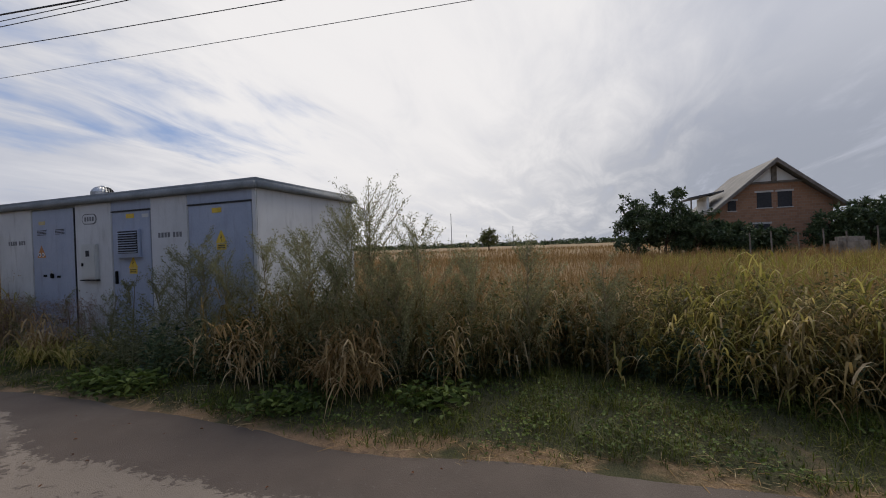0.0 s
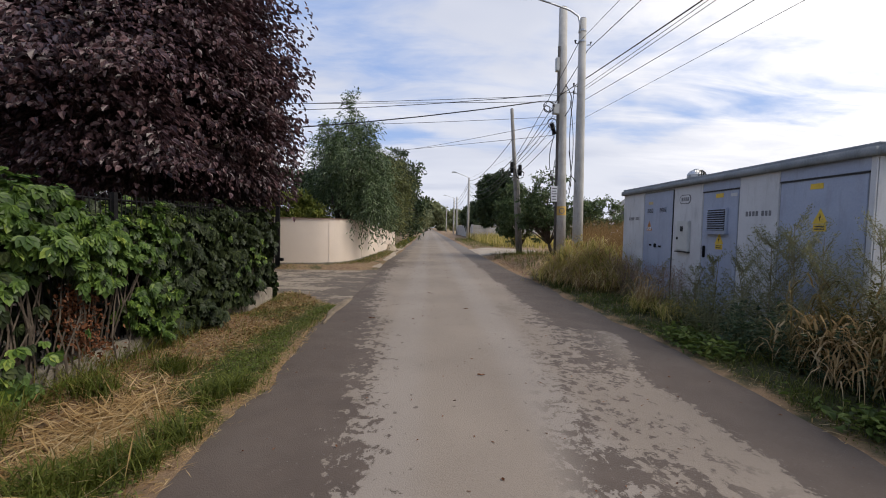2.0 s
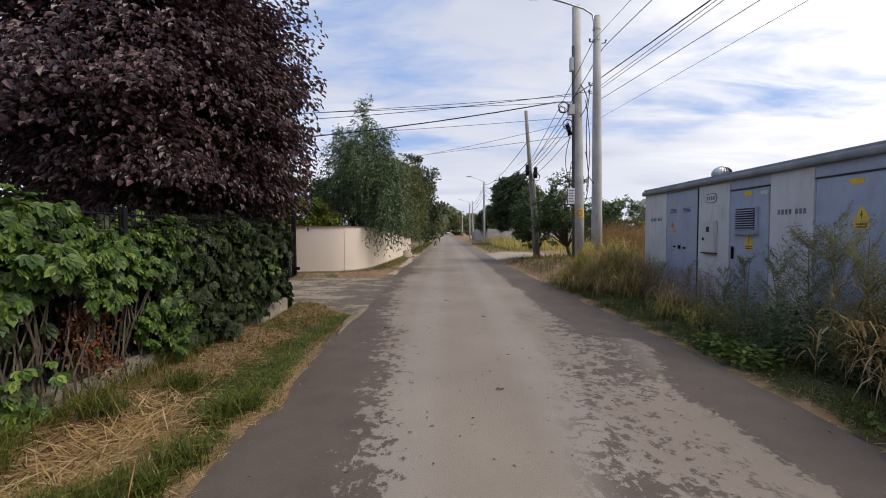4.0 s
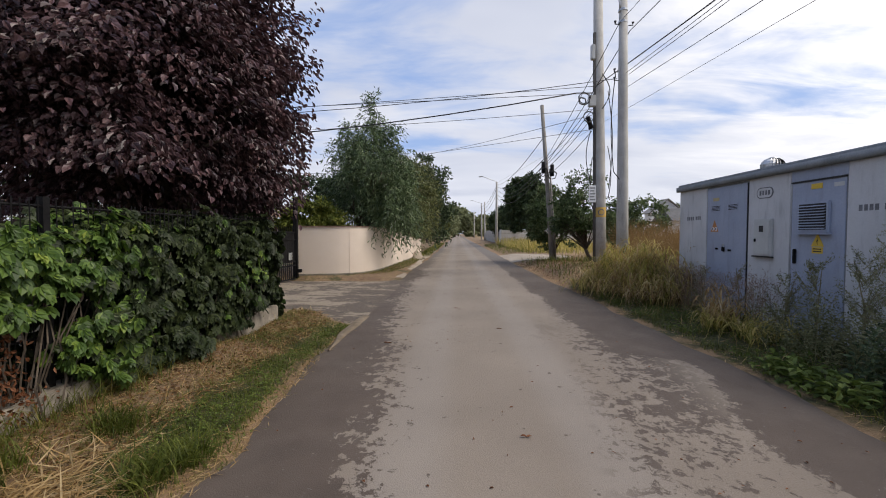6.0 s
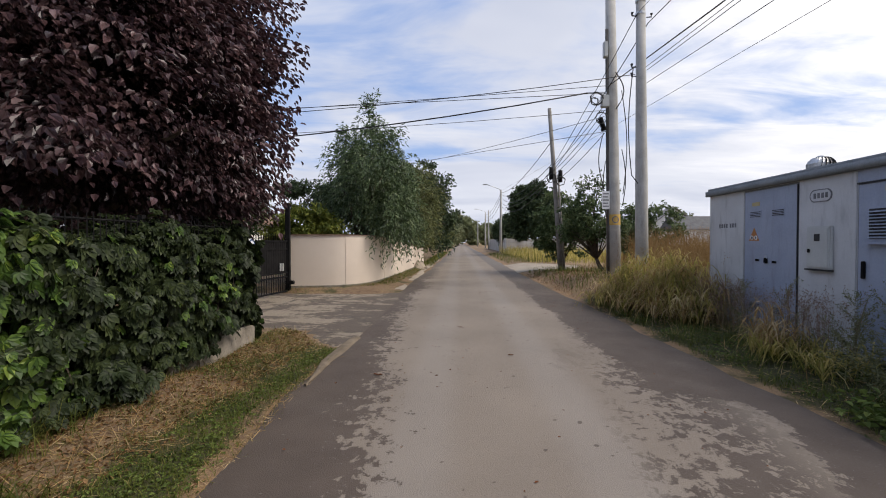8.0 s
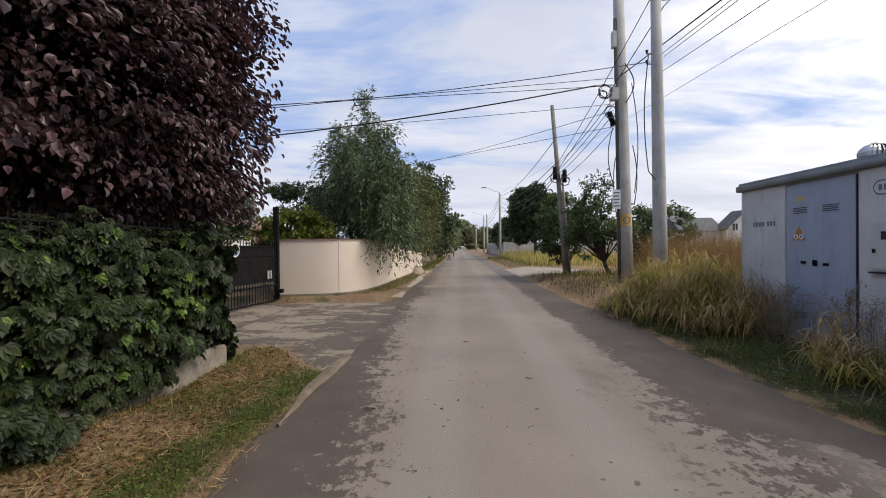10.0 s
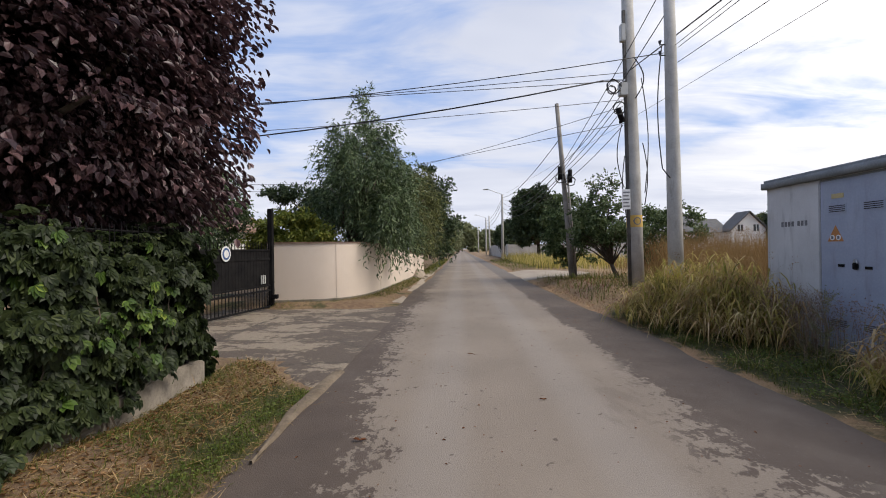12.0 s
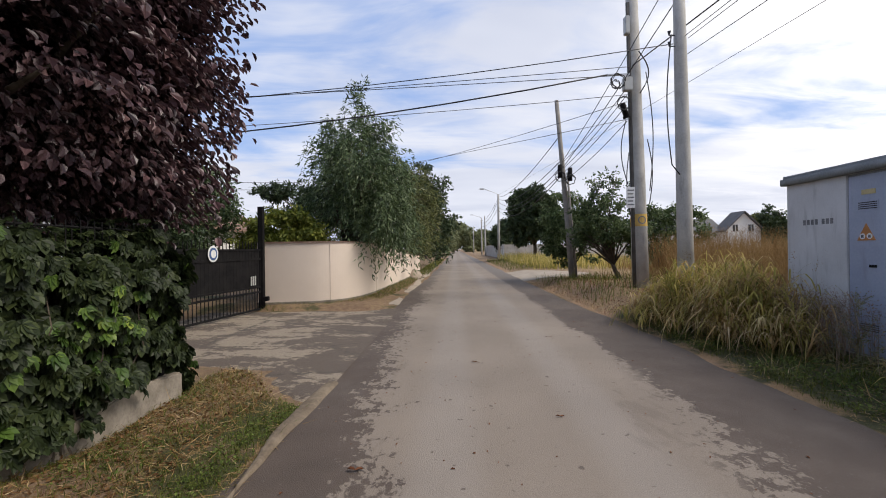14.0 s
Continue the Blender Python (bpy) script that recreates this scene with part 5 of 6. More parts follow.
tree("quince_bush", "dark green bush behind the concrete poles", "bush", (8.6, 22.5, 0.3), (8.6, 22.5, 0.9), [(80, (8.7, 22.5, 2.25), (1.7, 1.3, 1.65))], L_QUINCE, 90, 0.32, (0.11, 0.055), 0.09, 0.3, 16, 0.25)
tree("round_tree", "large round dark green tree", "tree", (9.6, 56, 0), (9.6, 56, 2.5), [(230, (9.4, 56, 5.6), (2.9, 3.0, 3.7))], L_DARK, 110, 0.62, (0.30, 0.15), 0.25, 0.2, 14, 0.12)
tree("round_tree", "dark green tree beyond the precast fence", "tree", (6.9, 71, 0), (6.9, 71, 2), [(70, (7.1, 71, 3.6), (1.8, 2, 2.6))], L_DARK, 100, 0.6, (0.26, 0.12), 0.2, 0.2, 8)
for k, (x, y, h, r) in enumerate(((58, 82, 8.5, 2.6), (64, 96, 8, 4), (70, 104, 8, 4.5), (54, 110, 9, 5), (46, 118, 9, 5), (78, 100, 7, 4), (30, 100, 6, 3))):
    tree("field_tree", "far green tree beyond the dry field", "tree", (x, y, 0), (x, y, h * 0.3), [(70, (x, y, h * 0.58), (r, r, h * 0.42))], L_DARK if k % 2 == 0 else L_OLIVE, 90, 0.9, (0.36, 0.16), 0.2, 0.2, 8, 0.2, -0.9, "far field trees")
for k, (x, y, h, r) in enumerate(((39, -4.2, 5.0, 1.7), (40, -6.4, 5.6, 2.0), (41, -8.8, 3.9, 2.0), (40, -11.0, 2.9, 1.8), (40, -13.2, 2.4, 1.6), (41, -18.5, 3.7, 1.9), (42, -21.0, 4.3, 2.2), (43, -24, 4.8, 2.4), (44, -27.5, 5.0, 2.6), (45, -32, 5.2, 3))):
    tree("hedge_bush", "dark green bush in front of the brick house", "bush", (x, y, 0), (x, y, h * 0.25), [(75, (x, y, h * 0.52), (r, r, h * 0.48))], L_DARK, 90, 0.45, (0.20, 0.09), 0.12, 0.2, 8, 0.22, -0.9, "bushes round the brick house")
tree("field_bush", "lone bare-looking bush on the horizon", "bush", (120, 27, 0), (120, 27, 2), [(40, (120, 27, 4.2), (2.6, 2.6, 2.6))], L_OLIVE, 60, 0.9, (0.4, 0.16), 0.2, 0.2)

# woods on the horizon
v, f = [], []
wx, wy = [], []
for a in np.arange(35, 118, 0.22):
    rr = rng.uniform(420, 560)
    wx.append(rr * math.sin(radians(a))), wy.append(rr * math.cos(radians(a)))
woods = np.stack([wx, wy, rng.uniform(0.8, 3.6, len(wx))], 1)
v, f = clump_leaves(woods, 40, 4.0, 3.0, 1.5, 0.2, 0.5)
tagged(mesh_from("far_woods", v, f, L_DARK), "far low tree line on the horizon", "woods", kind="stuff")

# ---- houses ----
def window(parent, x0, x1, y0, y1, z0, z1, axis="x", mat=None):
    w = part("window", boxy(x0, x1, y0, y1, z0, z1), mat or M_GLASS, parent)
    if axis == "y":
        part("window_frame", boxy(x0 - 0.08, x1 + 0.08, y0 - 0.04, y0 + 0.01, z1, z1 + 0.08), M_PLASTER, w)
        part("window_sill", boxy(x0 - 0.08, x1 + 0.08, y0 - 0.08, y0 + 0.01, z0 - 0.08, z0), M_SLAB, w)
        part("mullion", boxy((x0 + x1) / 2 - 0.04, (x0 + x1) / 2 + 0.04, y0 - 0.03, y0, z0, z1), M_PLASTER, w)
    return w


def gable_house(label, x0, x1, y0, y1, eave, ridge, wall, roof_mat, wins, over=0.5):
    """A house whose gable looks towards -y."""
    h = thing("house", label, "house")
    xm = (x0 + x1) / 2
    part("wall", prism([(x0, y0, 0), (x1, y0, 0), (x1, y0, eave), (xm, y0, ridge), (x0, y0, eave)], (0, y1 - y0, 0)), wall, h)
    s = (ridge - eave) / (xm - x0)
    for sgn, xe in ((-1, x0 - over), (1, x1 + over)):
        ze = eave - over * s
        part("roof", prism([(xm, y0 - over, ridge + 0.05), (xe, y0 - over, ze + 0.05), (xe, y0 - over, ze + 0.25), (xm, y0 - over, ridge + 0.28)], (0, y1 - y0 + 2 * over, 0)), roof_mat, h)
    for wx0, wx1, z0, z1 in wins:
        window(h, wx0, wx1, y0 - 0.05, y0 + 0.1, z0, z1, "y")
    return h


gable_house("white house with dark tiled roof beyond the field", 49.3, 55.4, 82, 85, 4.6, 7.6, M_PLASTER, M_TILE, [(50.4, 51.3, 4.2, 5.4), (53.2, 54.1, 4.2, 5.4)])
wing = thing("house", "low white wing with a dark hipped roof", "house")
part("wall", boxy(42.5, 49.2, 84, 90, 0, 4.2), M_PLASTER, wing)
part("roof", prism([(50.2, 83.4, 4.1), (50.2, 92.6, 4.1), (50.2, 88, 6.9)], (-8.4, 0, 0)), M_TILE, wing)
gable_house("white gabled house beyond the dry field", 43.2, 50.5, 96, 99, 6.4, 9.2, M_PLASTER, M_TILE_GREY, [(45.0, 46.0, 6.0, 7.2), (47.6, 48.6, 6.0, 7.2)])
gable_house("brown-roofed house among the garden trees", -22, -12.5, 21, 30, 3.0, 5.6, M_PLASTER, M_COPING, [(-15.5, -14.2, 1.0, 2.2)])


def brick_house():
    h = thing("brick_house", "unfinished brick house with grey roof and empty windows", "house")
    x0, x1, y0, ym, y1, e, r = 45.0, 56.0, -20.0, -15.85, -11.7, 4.55, 8.1
    part("wall", prism([(x0, y0, 0), (x0, y1, 0), (x0, y1, e), (x0, ym, r - 0.3), (x0, y0, e)], (x1 - x0, 0, 0)), M_BRICK, h)
    s = (r - e) / (ym - y0)
    for ye in (y0 - 0.75, y1 + 0.9):
        ze = e - (abs(ye - ym) - abs(y0 - ym)) * s
        part("roof", prism([(x0 - 0.9, ym, r + 0.05), (x0 - 0.9, ye, ze + 0.02), (x0 - 0.9, ye, ze + 0.2), (x0 - 0.9, ym, r + 0.3)], (x1 - x0 + 1.8, 0, 0)), M_TILE_GREY, h)
        part("barge_board", prism([(x0 - 0.95, ym, r - 0.1), (x0 - 0.95, ye, ze - 0.12), (x0 - 0.95, ye, ze + 0.12), (x0 - 0.95, ym, r + 0.2)], (0.08, 0, 0)), M_TIMBER, h)
    part("gable_infill", prism([(x0 - 0.04, ym - 1.75, 6.45), (x0 - 0.04, ym + 1.75, 6.45), (x0 - 0.04, ym, r - 0.15)], (0.03, 0, 0)), M_PLASTER, h, "pale boarded gable tip")
    part("tie_beam", boxy(x0 - 0.12, x0 - 0.02, ym - 2.1, ym + 2.1, 6.28, 6.46), M_TIMBER, h)
    part("king_post", boxy(x0 - 0.12, x0 - 0.02, ym - 0.2, ym + 0.2, 6.4, r), M_TIMBER, h)
    for a, b, z0, z1 in ((-15.65, -14.55, 4.15, 5.5), (-17.15, -16.1, 4.15, 5.5), (-12.95, -12.3, 4.0, 4.9), (-15.5, -14.3, 1.3, 2.7)):
        w = part("window", boxy(x0 - 0.02, x0 + 0.3, a, b, z0, z1), M_DARK, h, "empty dark window opening")
        part("window_sill", boxy(x0 - 0.08, x0, a - 0.08, b + 0.08, z0 - 0.08, z0), M_SLAB, w)
        part("lintel", boxy(x0 - 0.03, x0, a - 0.15, b + 0.15, z1, z1 + 0.16), M_SLAB, w)
    # dormer on the slope
    part("dormer_roof", prism([(47, -12.6, 6.0), (47, -9.6, 5.5), (47, -9.6, 5.62), (47, -12.6, 6.15)], (4.5, 0, 0)), M_TILE, h)
    for x in (47.1, 51.3):
        part("dormer_post", boxy(x, x + 0.12, -9.9, -9.78, 4.0, 5.5), M_TIMBER, h)
    part("dormer_wall", boxy(47.3, 51.2, -11.4, -11.2, 4.2, 5.7), M_PLASTER, h)
    part("balcony", boxy(46.6, 51.8, -11.7, -9.6, 3.8, 3.95), M_SLAB, h)


brick_house()
for k, y in enumerate((-11.2, -12.6, -14.2, -15.5, -16.6, -18.2, -20.0)):
    tagged(part("fence_post", tube([(36 + 0.4 * math.sin(k), y, -0.1), (36 + 0.4 * math.sin(k) + 0.05, y + 0.05, 1.9 + 0.25 * math.sin(3 * k))], [0.06, 0.05], 6), M_TIMBER, None), "grey leaning fence post before the brick house", "fence post", "fence posts")
tagged(part("rubble_heap", boxy(36.2, 37.8, -18.2, -16.4, -0.1, 1.4, 0.3), M_PLINTH, None), "grey stack of building blocks in the field", "block stack")
for x, y, hgt in ((150, 48, 14.0), (330, 80, 16.0), (330, 55, 16.0)):
    tagged(part("mast", tube([(x, y, 0), (x, y, hgt)], 0.12 if x < 200 else 0.25, 6), M_GREYWIRE, None), "thin far mast on the horizon", "mast", "far masts")

# precast fence along the lane, far off
pf = thing("precast_fence", "pale precast concrete fence beside the lane", "fence")
for k in range(9):
    x = 7.0 + k * 2.05
    part("fence_post", boxy(x - 0.07, x + 0.07, 65.9, 66.05, 0, 2.35), M_SLAB, pf)
    for j in range(4):
        part("fence_slab", boxy(x + 0.07, x + 1.98, 65.95, 66.0, 0.05 + j * 0.55, 0.58 + j * 0.55, 0.01), M_SLAB, pf)
for k in range(18):
    y = 66 + k * 2.05
    part("fence_post", boxy(6.93, 7.07, y - 0.07, y + 0.07, 0, 2.35), M_SLAB, pf)
    for j in range(4):
        part("fence_slab", boxy(6.97, 7.03, y + 0.07, y + 1.98, 0.05 + j * 0.55, 0.58 + j * 0.55, 0.01), M_PLASTER if k < 3 else M_SLAB, pf)

# rubble pile on the shoulder
bm = bmesh.new()
bmesh.ops.create_icosphere(bm, subdivisions=4, radius=1.0)
for v in bm.verts:
    q = v.co.copy()
    v.co = Vector((-2.62 + q.x * 0.42, 29.0 + q.y * 1.2, max(-0.1, q.z * 0.46 * (1 + 0.25 * noise.noise(q * 2.3)) + 0.06 * noise.noise(q * 9))))
tagged(part("rubble_pile", bm, M_RUBBLE, None, smooth=True), "pale heap of sand and rubble by the wall", "rubble")
for k in range(14):
    bm = bmesh.new()
    bmesh.ops.create_icosphere(bm, subdivisions=1, radius=random.uniform(0.05, 0.14))
    o = Vector((-2.4 + random.uniform(-.4, .35), 28.6 + random.uniform(-1.6, 1.4), random.uniform(0.02, 0.08)))
    for v in bm.verts:
        v.co = o + Vector((v.co.x * 1.3, v.co.y, v.co.z * 0.7)) * random.uniform(0.8, 1.2)
    tagged(part("rubble_stone", bm, M_RUBBLE, None), "loose pale stone beside the rubble heap", "stone", "rubble stones")


# ---- grasses and weeds ----
def scatter(n, x0, x1, y0, y1):
    x, y = rng.uniform(x0, x1, n), rng.uniform(y0, y1, n)
    return np.stack([x, y, ground_z(x, y) - 0.01], 1)


def stuff(name, vf, mat, label, category):
    return tagged(mesh_from(name, vf[0], vf[1], mat), label, category, kind="stuff")


def patchy(p, scale, seed, cut):
    return np.array([noise.noise(Vector((a * scale, b * scale, seed))) > cut for a, b in p[:, :2]])


# dry stems lying flat
def straws(p, l0, l1, w, tilt=0.12):
    k = len(p)
    at = p + np.array([0, 0, 0.015])
    return leaf_quads(at, unit(rng.normal(size=(k, 3)) * np.array([1, 1, tilt])), unit(rng.normal(size=(k, 3)) * 0.3 + np.array([0, 0, 1.0])), rng.uniform(l0, l1, k), w * rng.uniform(0.6, 1.3, k), 0.1, True)


def small_leaves(p, high, l0, l1, slim=0.7):
    k = len(p)
    at = p + np.column_stack([np.zeros((k, 2)), rng.uniform(0.005, high, k)])
    ln = rng.uniform(l0, l1, k)
    return leaf_quads(at, unit(rng.normal(size=(k, 3)) * np.array([1, 1, 0.35])), unit(rng.normal(size=(k, 3)) * 0.45 + np.array([0, 0, 1.0])), ln, ln * slim, 0.2, True)


# right verge
r = np.concatenate([scatter(22000, 3.32, 5.3, 4, 14.5), scatter(2200, 3.32, 5.3, 14.5, 24), scatter(36000, 3.32, 5.9, -5, 4)])
r = r[r[:, 0] > edge_right(r[:, 1]) + 0.10 * rng.uniform(-0.9, 1.2, len(r)) + 0.10 * patchy(r, 1.1, 40.0, 0.12)]
thick = patchy(r, 1.7, 3.0, -0.1)
lush = rng.uniform(size=len(r)) < 0.62
for sel, mat, nm, lb in ((lush, L_LUSH, "verge_grass", "short green grass along the lane edge"), (~lush, L_GRASS, "half_dry_verge_grass", "half-dry grass along the lane edge")):
    g = r[sel & (thick | (rng.uniform(size=len(r)) < 0.45))]
    stuff(nm, blades(g, rng.uniform(0.04, 0.20, len(g)) * (0.6 + 0.5 * patchy(g, 1.7, 3.0, 0.1)), rng.uniform(0.006, 0.013, len(g)), rng.uniform(0.3, 1.4, len(g)), 2), mat, lb, "grass")
r = scatter(15000, 3.5, 5.0, -4, 13)
r = r[(r[:, 0] > edge_right(r[:, 1]) + 0.03) & patchy(r, 1.3, 21.0, -0.02)]
stuff("verge_clover", small_leaves(r, 0.12, 0.02, 0.05), L_HERB, "low broad-leaved clover in the verge", "clover")
r = scatter(9000, 3.30, 4.0, -6, 26)
r = r[patchy(r, 0.9, 8.0, -0.1) & (np.abs(r[:, 0] - edge_right(r[:, 1]) - 0.06) < 0.22 * rng.uniform(size=len(r)))]
stuff("edge_straw", straws(r, 0.05, 0.20, 0.008), L_STRAW, "dry straw lying along the asphalt edge", "straw")
r = scatter(9000, 3.6, 5.4, -5, 14)
stuff("fallen_stems", straws(r[patchy(r, 0.8, 31.0, 0.15)], 0.06, 0.25, 0.006, 0.3), L_BROWNREED, "brown fallen stems among the verge grass", "straw")
r = scatter(5000, 3.45, 6.2, 14.5, 24)
stuff("bare_soil_litter", small_leaves(r, 0.03, 0.03, 0.08, 0.4), L_DRYVINE, "brown leaf litter on the bare soil below the poles", "litter")
# left verge: green strip beside the lane, brown litter below the fence
r = scatter(52000, -3.4, -1.6, 0.5, 9.9)
ok = (r[:, 0] < edge_left(r[:, 1]) - 0.03 + 0.09 * rng.uniform(-1, 0.7, len(r))) & (r[:, 1] < drive_near(r[:, 0]) - 0.05)
r = r[ok]
strip_mid = -2.16 + 0.05 * np.sin(r[:, 1] * 1.9) + 0.24 * smooth01(7.6, 8.6, r[:, 1])
wet = (np.abs(r[:, 0] - strip_mid) < 0.15 + 0.17 * smooth01(6.8, 4.8, r[:, 1]) + 0.07 * rng.normal(size=len(r))) & patchy(r, 1.5, 1.0, -0.3)
wet |= patchy(r, 1.2, 14.0, 0.28) & (rng.uniform(size=len(r)) < 0.3)
bald = (np.hypot((r[:, 0] + 2.5) / 0.5, (r[:, 1] - 3.05) / 0.75) < 1)
g = r[wet & ~bald]
stuff("verge_grass", blades(g, rng.uniform(0.03, 0.11, len(g)), rng.uniform(0.004, 0.010, len(g)), rng.uniform(0.3, 1.2, len(g)), 2), L_LUSH, "green grass between the lane and the fence", "grass")
g = g[rng.uniform(size=len(g)) < 0.75]
stuff("verge_clover", small_leaves(g, 0.05, 0.015, 0.035), L_HERB, "low clover in the green strip", "clover")
g = r[~wet & ~bald]
g = g[rng.uniform(size=len(g)) < 0.16 + 0.2 * patchy(g, 1.9, 17.0, 0.0)]
stuff("dry_verge_grass", blades(g, rng.uniform(0.04, 0.17, len(g)), rng.uniform(0.004, 0.008, len(g)), rng.uniform(0.4, 1.6, len(g)), 2), L_GRASS, "half-dry grass below the creeper fence", "grass")
g = r[~wet & (r[:, 0] < -2.35) & (rng.uniform(size=len(r)) < 0.42)]
stuff("brown_litter", small_leaves(g, 0.03, 0.02, 0.055, 0.5), L_RUST, "rusty brown dead leaves below the fence", "litter")
g = r[(~wet) & (rng.uniform(size=len(r)) < 0.22)]
stuff("mown_straw", straws(g, 0.06, 0.24, 0.007, 0.2), L_STRAW, "flattened dry straw on the verge", "straw")
g = scatter(2600, -3.3, -1.75, 0.8, 9.0)
g = g[np.abs(g[:, 0] + 2.52 - 0.1 * np.sin(g[:, 1])) < 0.10 + 0.04 * rng.normal(size=len(g))]
stuff("straw_line", straws(g, 0.08, 0.30, 0.008, 0.15), L_STRAW, "pale straw left in a line along the verge", "straw")
hay = np.column_stack([rng.normal(-2.45, 0.22, 2100), rng.normal(3.0, 0.40, 2100)])
hay = hay[hay[:, 0] < -1.85]
hay = np.column_stack([hay, ground_z(hay[:, 0], hay[:, 1]) + rng.uniform(0, 0.06, len(hay))])
stuff("hay_heap", straws(hay, 0.12, 0.42, 0.010, 0.2), L_STRAW, "loose pale hay raked onto the verge", "hay")
g = scatter(2600, -2.1, -1.55, 0.8, 9.2)
g = g[np.abs(g[:, 0] - edge_left(g[:, 1]) + 0.02) < 0.09]
stuff("edge_straw", straws(g, 0.04, 0.20, 0.008), L_STRAW, "dry straw lying along the asphalt edge", "straw")
c = np.array([(-2.15, 2.35), (-2.0, 2.6), (-2.3, 2.2), (-1.95, 3.0), (-2.05, 3.7), (-1.95, 3.95), (-2.75, 4.3), (-2.1, 1.9), (-2.95, 3.5), (-3.05, 2.6)])
g = np.repeat(c, 300, 0) + rng.normal(size=(300 * len(c), 2)) * 0.10
g = g[g[:, 0] < -1.74]
g = np.column_stack([g, ground_z(g[:, 0], g[:, 1]) - 0.01])
stuff("grass_tufts", blades(g, rng.uniform(0.12, 0.32, len(g)), rng.uniform(0.007, 0.014, len(g)), rng.uniform(0.4, 1.2, len(g)), 4), L_LUSH, "lush green grass tufts on the verge", "grass")
c = np.array([(-3.15, 2.2), (-3.1, 2.8), (-3.15, 3.6), (-3.2, 4.4), (-3.15, 5.0), (-3.1, 1.7)])
g = np.repeat(c, 120, 0) + rng.normal(size=(120 * len(c), 2)) * (0.08, 0.25)
g = np.column_stack([g, ground_z(g[:, 0], g[:, 1]) - 0.01])
stuff("fence_foot_grass", blades(g, rng.uniform(0.2, 0.45, len(g)), rng.uniform(0.006, 0.011, len(g)), rng.uniform(0.3, 1.2, len(g)), 4), L_GRASS, "long thin grass at the foot of the fence", "grass")
# strip below the wall
r = scatter(26000, -5.9, -2.3, 15.6, 31)
base_x = np.interp(r[:, 1], [16.0, 16.3, 16.62, 17.5, 19.2, 24, 33], [-5.9, -4.85, -3.8, -3.36, -3.22, -3.02, -2.78])
r = r[((r[:, 0] > base_x + 0.05) & (r[:, 0] < base_x + 0.75)) | ((r[:, 1] < 16.5) & (r[:, 1] > 15.75) & (r[:, 0] < base_x + 0.9))]
stuff("wall_foot_grass", blades(r, rng.uniform(0.05, 0.18, len(r)), rng.uniform(0.006, 0.012, len(r)), rng.uniform(0.3, 1.2, len(r))), L_GRASS, "half-dry grass at the foot of the wall", "grass")

# drooping reed grass: the bank before the field and the clump beside the substation
def reed_clump(centres, per, spread, h0, h1, leaves=6, long=1.15, mound=None):
    g = np.repeat(centres, per, 0) + rng.normal(size=(per * len(centres), 2)) * spread
    g = np.column_stack([g, ground_z(g[:, 0], g[:, 1]) - 0.02])
    n = len(g)
    h, a, lean = rng.uniform(h0, h1, n), rng.uniform(0, 6.28, n), rng.uniform(0.03, 0.28, n)
    if mound:
        h = h * np.clip(1.1 - 0.7 * (((g[:, 0] - mound[0]) / mound[2]) ** 2 + ((g[:, 1] - mound[1]) / mound[3]) ** 2), 0.3, 1.1)
    stalk = blades(g, h, 0.009, lean, 2, a, 0.3)
    s = np.tile(np.linspace(0.25, 0.95, leaves), n) + rng.uniform(-0.05, 0.05, n * leaves)
    H = np.repeat(h, leaves)
    at = np.repeat(g, leaves, 0) + np.repeat(np.stack([np.cos(a), np.sin(a), 0 * a], 1), leaves, 0) * (H * np.repeat(lean, leaves) * s ** 1.8)[:, None] + np.array([0, 0, 1.0]) * (H * s * 0.97)[:, None]
    m = n * leaves
    blade = blades(at, rng.uniform(0.26, 0.55, m) * long, rng.uniform(0.018, 0.036, m), rng.uniform(0.55, 1.15, m), 4, None, 1.0, rng.uniform(1.0, 1.9, m))
    return merge(stalk, blade)


def panicles(centres, per, spread, h0, h1):
    """Seed heads on thin stalks."""
    g = np.repeat(centres, per, 0) + rng.normal(size=(per * len(centres), 2)) * spread
    g = np.column_stack([g, ground_z(g[:, 0], g[:, 1]) - 0.02])
    n = len(g)
    h = rng.uniform(h0, h1, n)
    a = rng.uniform(0, 6.28, n)
    stalk = blades(g, h, 0.007, rng.uniform(0.05, 0.25, n), 3, a, 0.3)
    tip = g + np.stack([np.cos(a) * h * 0.14, np.sin(a) * h * 0.14, h * 0.97], 1)
    k = 12
    c = np.repeat(tip, k, 0) + rng.normal(size=(n * k, 3)) * np.array([0.025, 0.025, 0.07])
    seeds = leaf_quads(c, unit(rng.normal(size=(n * k, 3)) + np.array([0, 0, 0.6])), unit(rng.normal(size=(n * k, 3))), 0.035, 0.010, 0.25, True)
    return merge(stalk, seeds)


cl = np.array([(4.0, 13.4), (3.95, 12.6), (4.1, 11.6), (4.25, 11.0), (4.9, 11.3), (5.1, 12.6), (4.55, 12.0), (4.4, 12.7), (4.3, 13.3), (4.75, 12.9), (4.95, 12.2), (4.4, 13.9), (4.9, 14.0), (5.3, 13.2), (5.3, 14.0), (5.5, 12.6), (4.3, 11.6), (4.6, 13.3), (5.2, 11.9), (4.7, 10.7), (5.0, 11.0)])
cl[:, 0] += np.where(cl[:, 0] < 4.6, 0.25, 0.0)
stuff("dry_reed_grass", reed_clump(cl, 13, 0.30, 0.45, 1.25, 8, 1.35, (4.95, 12.1, 1.15, 2.2)), L_STRAW, "dry straw-coloured reeds among the green ones", "reed grass")
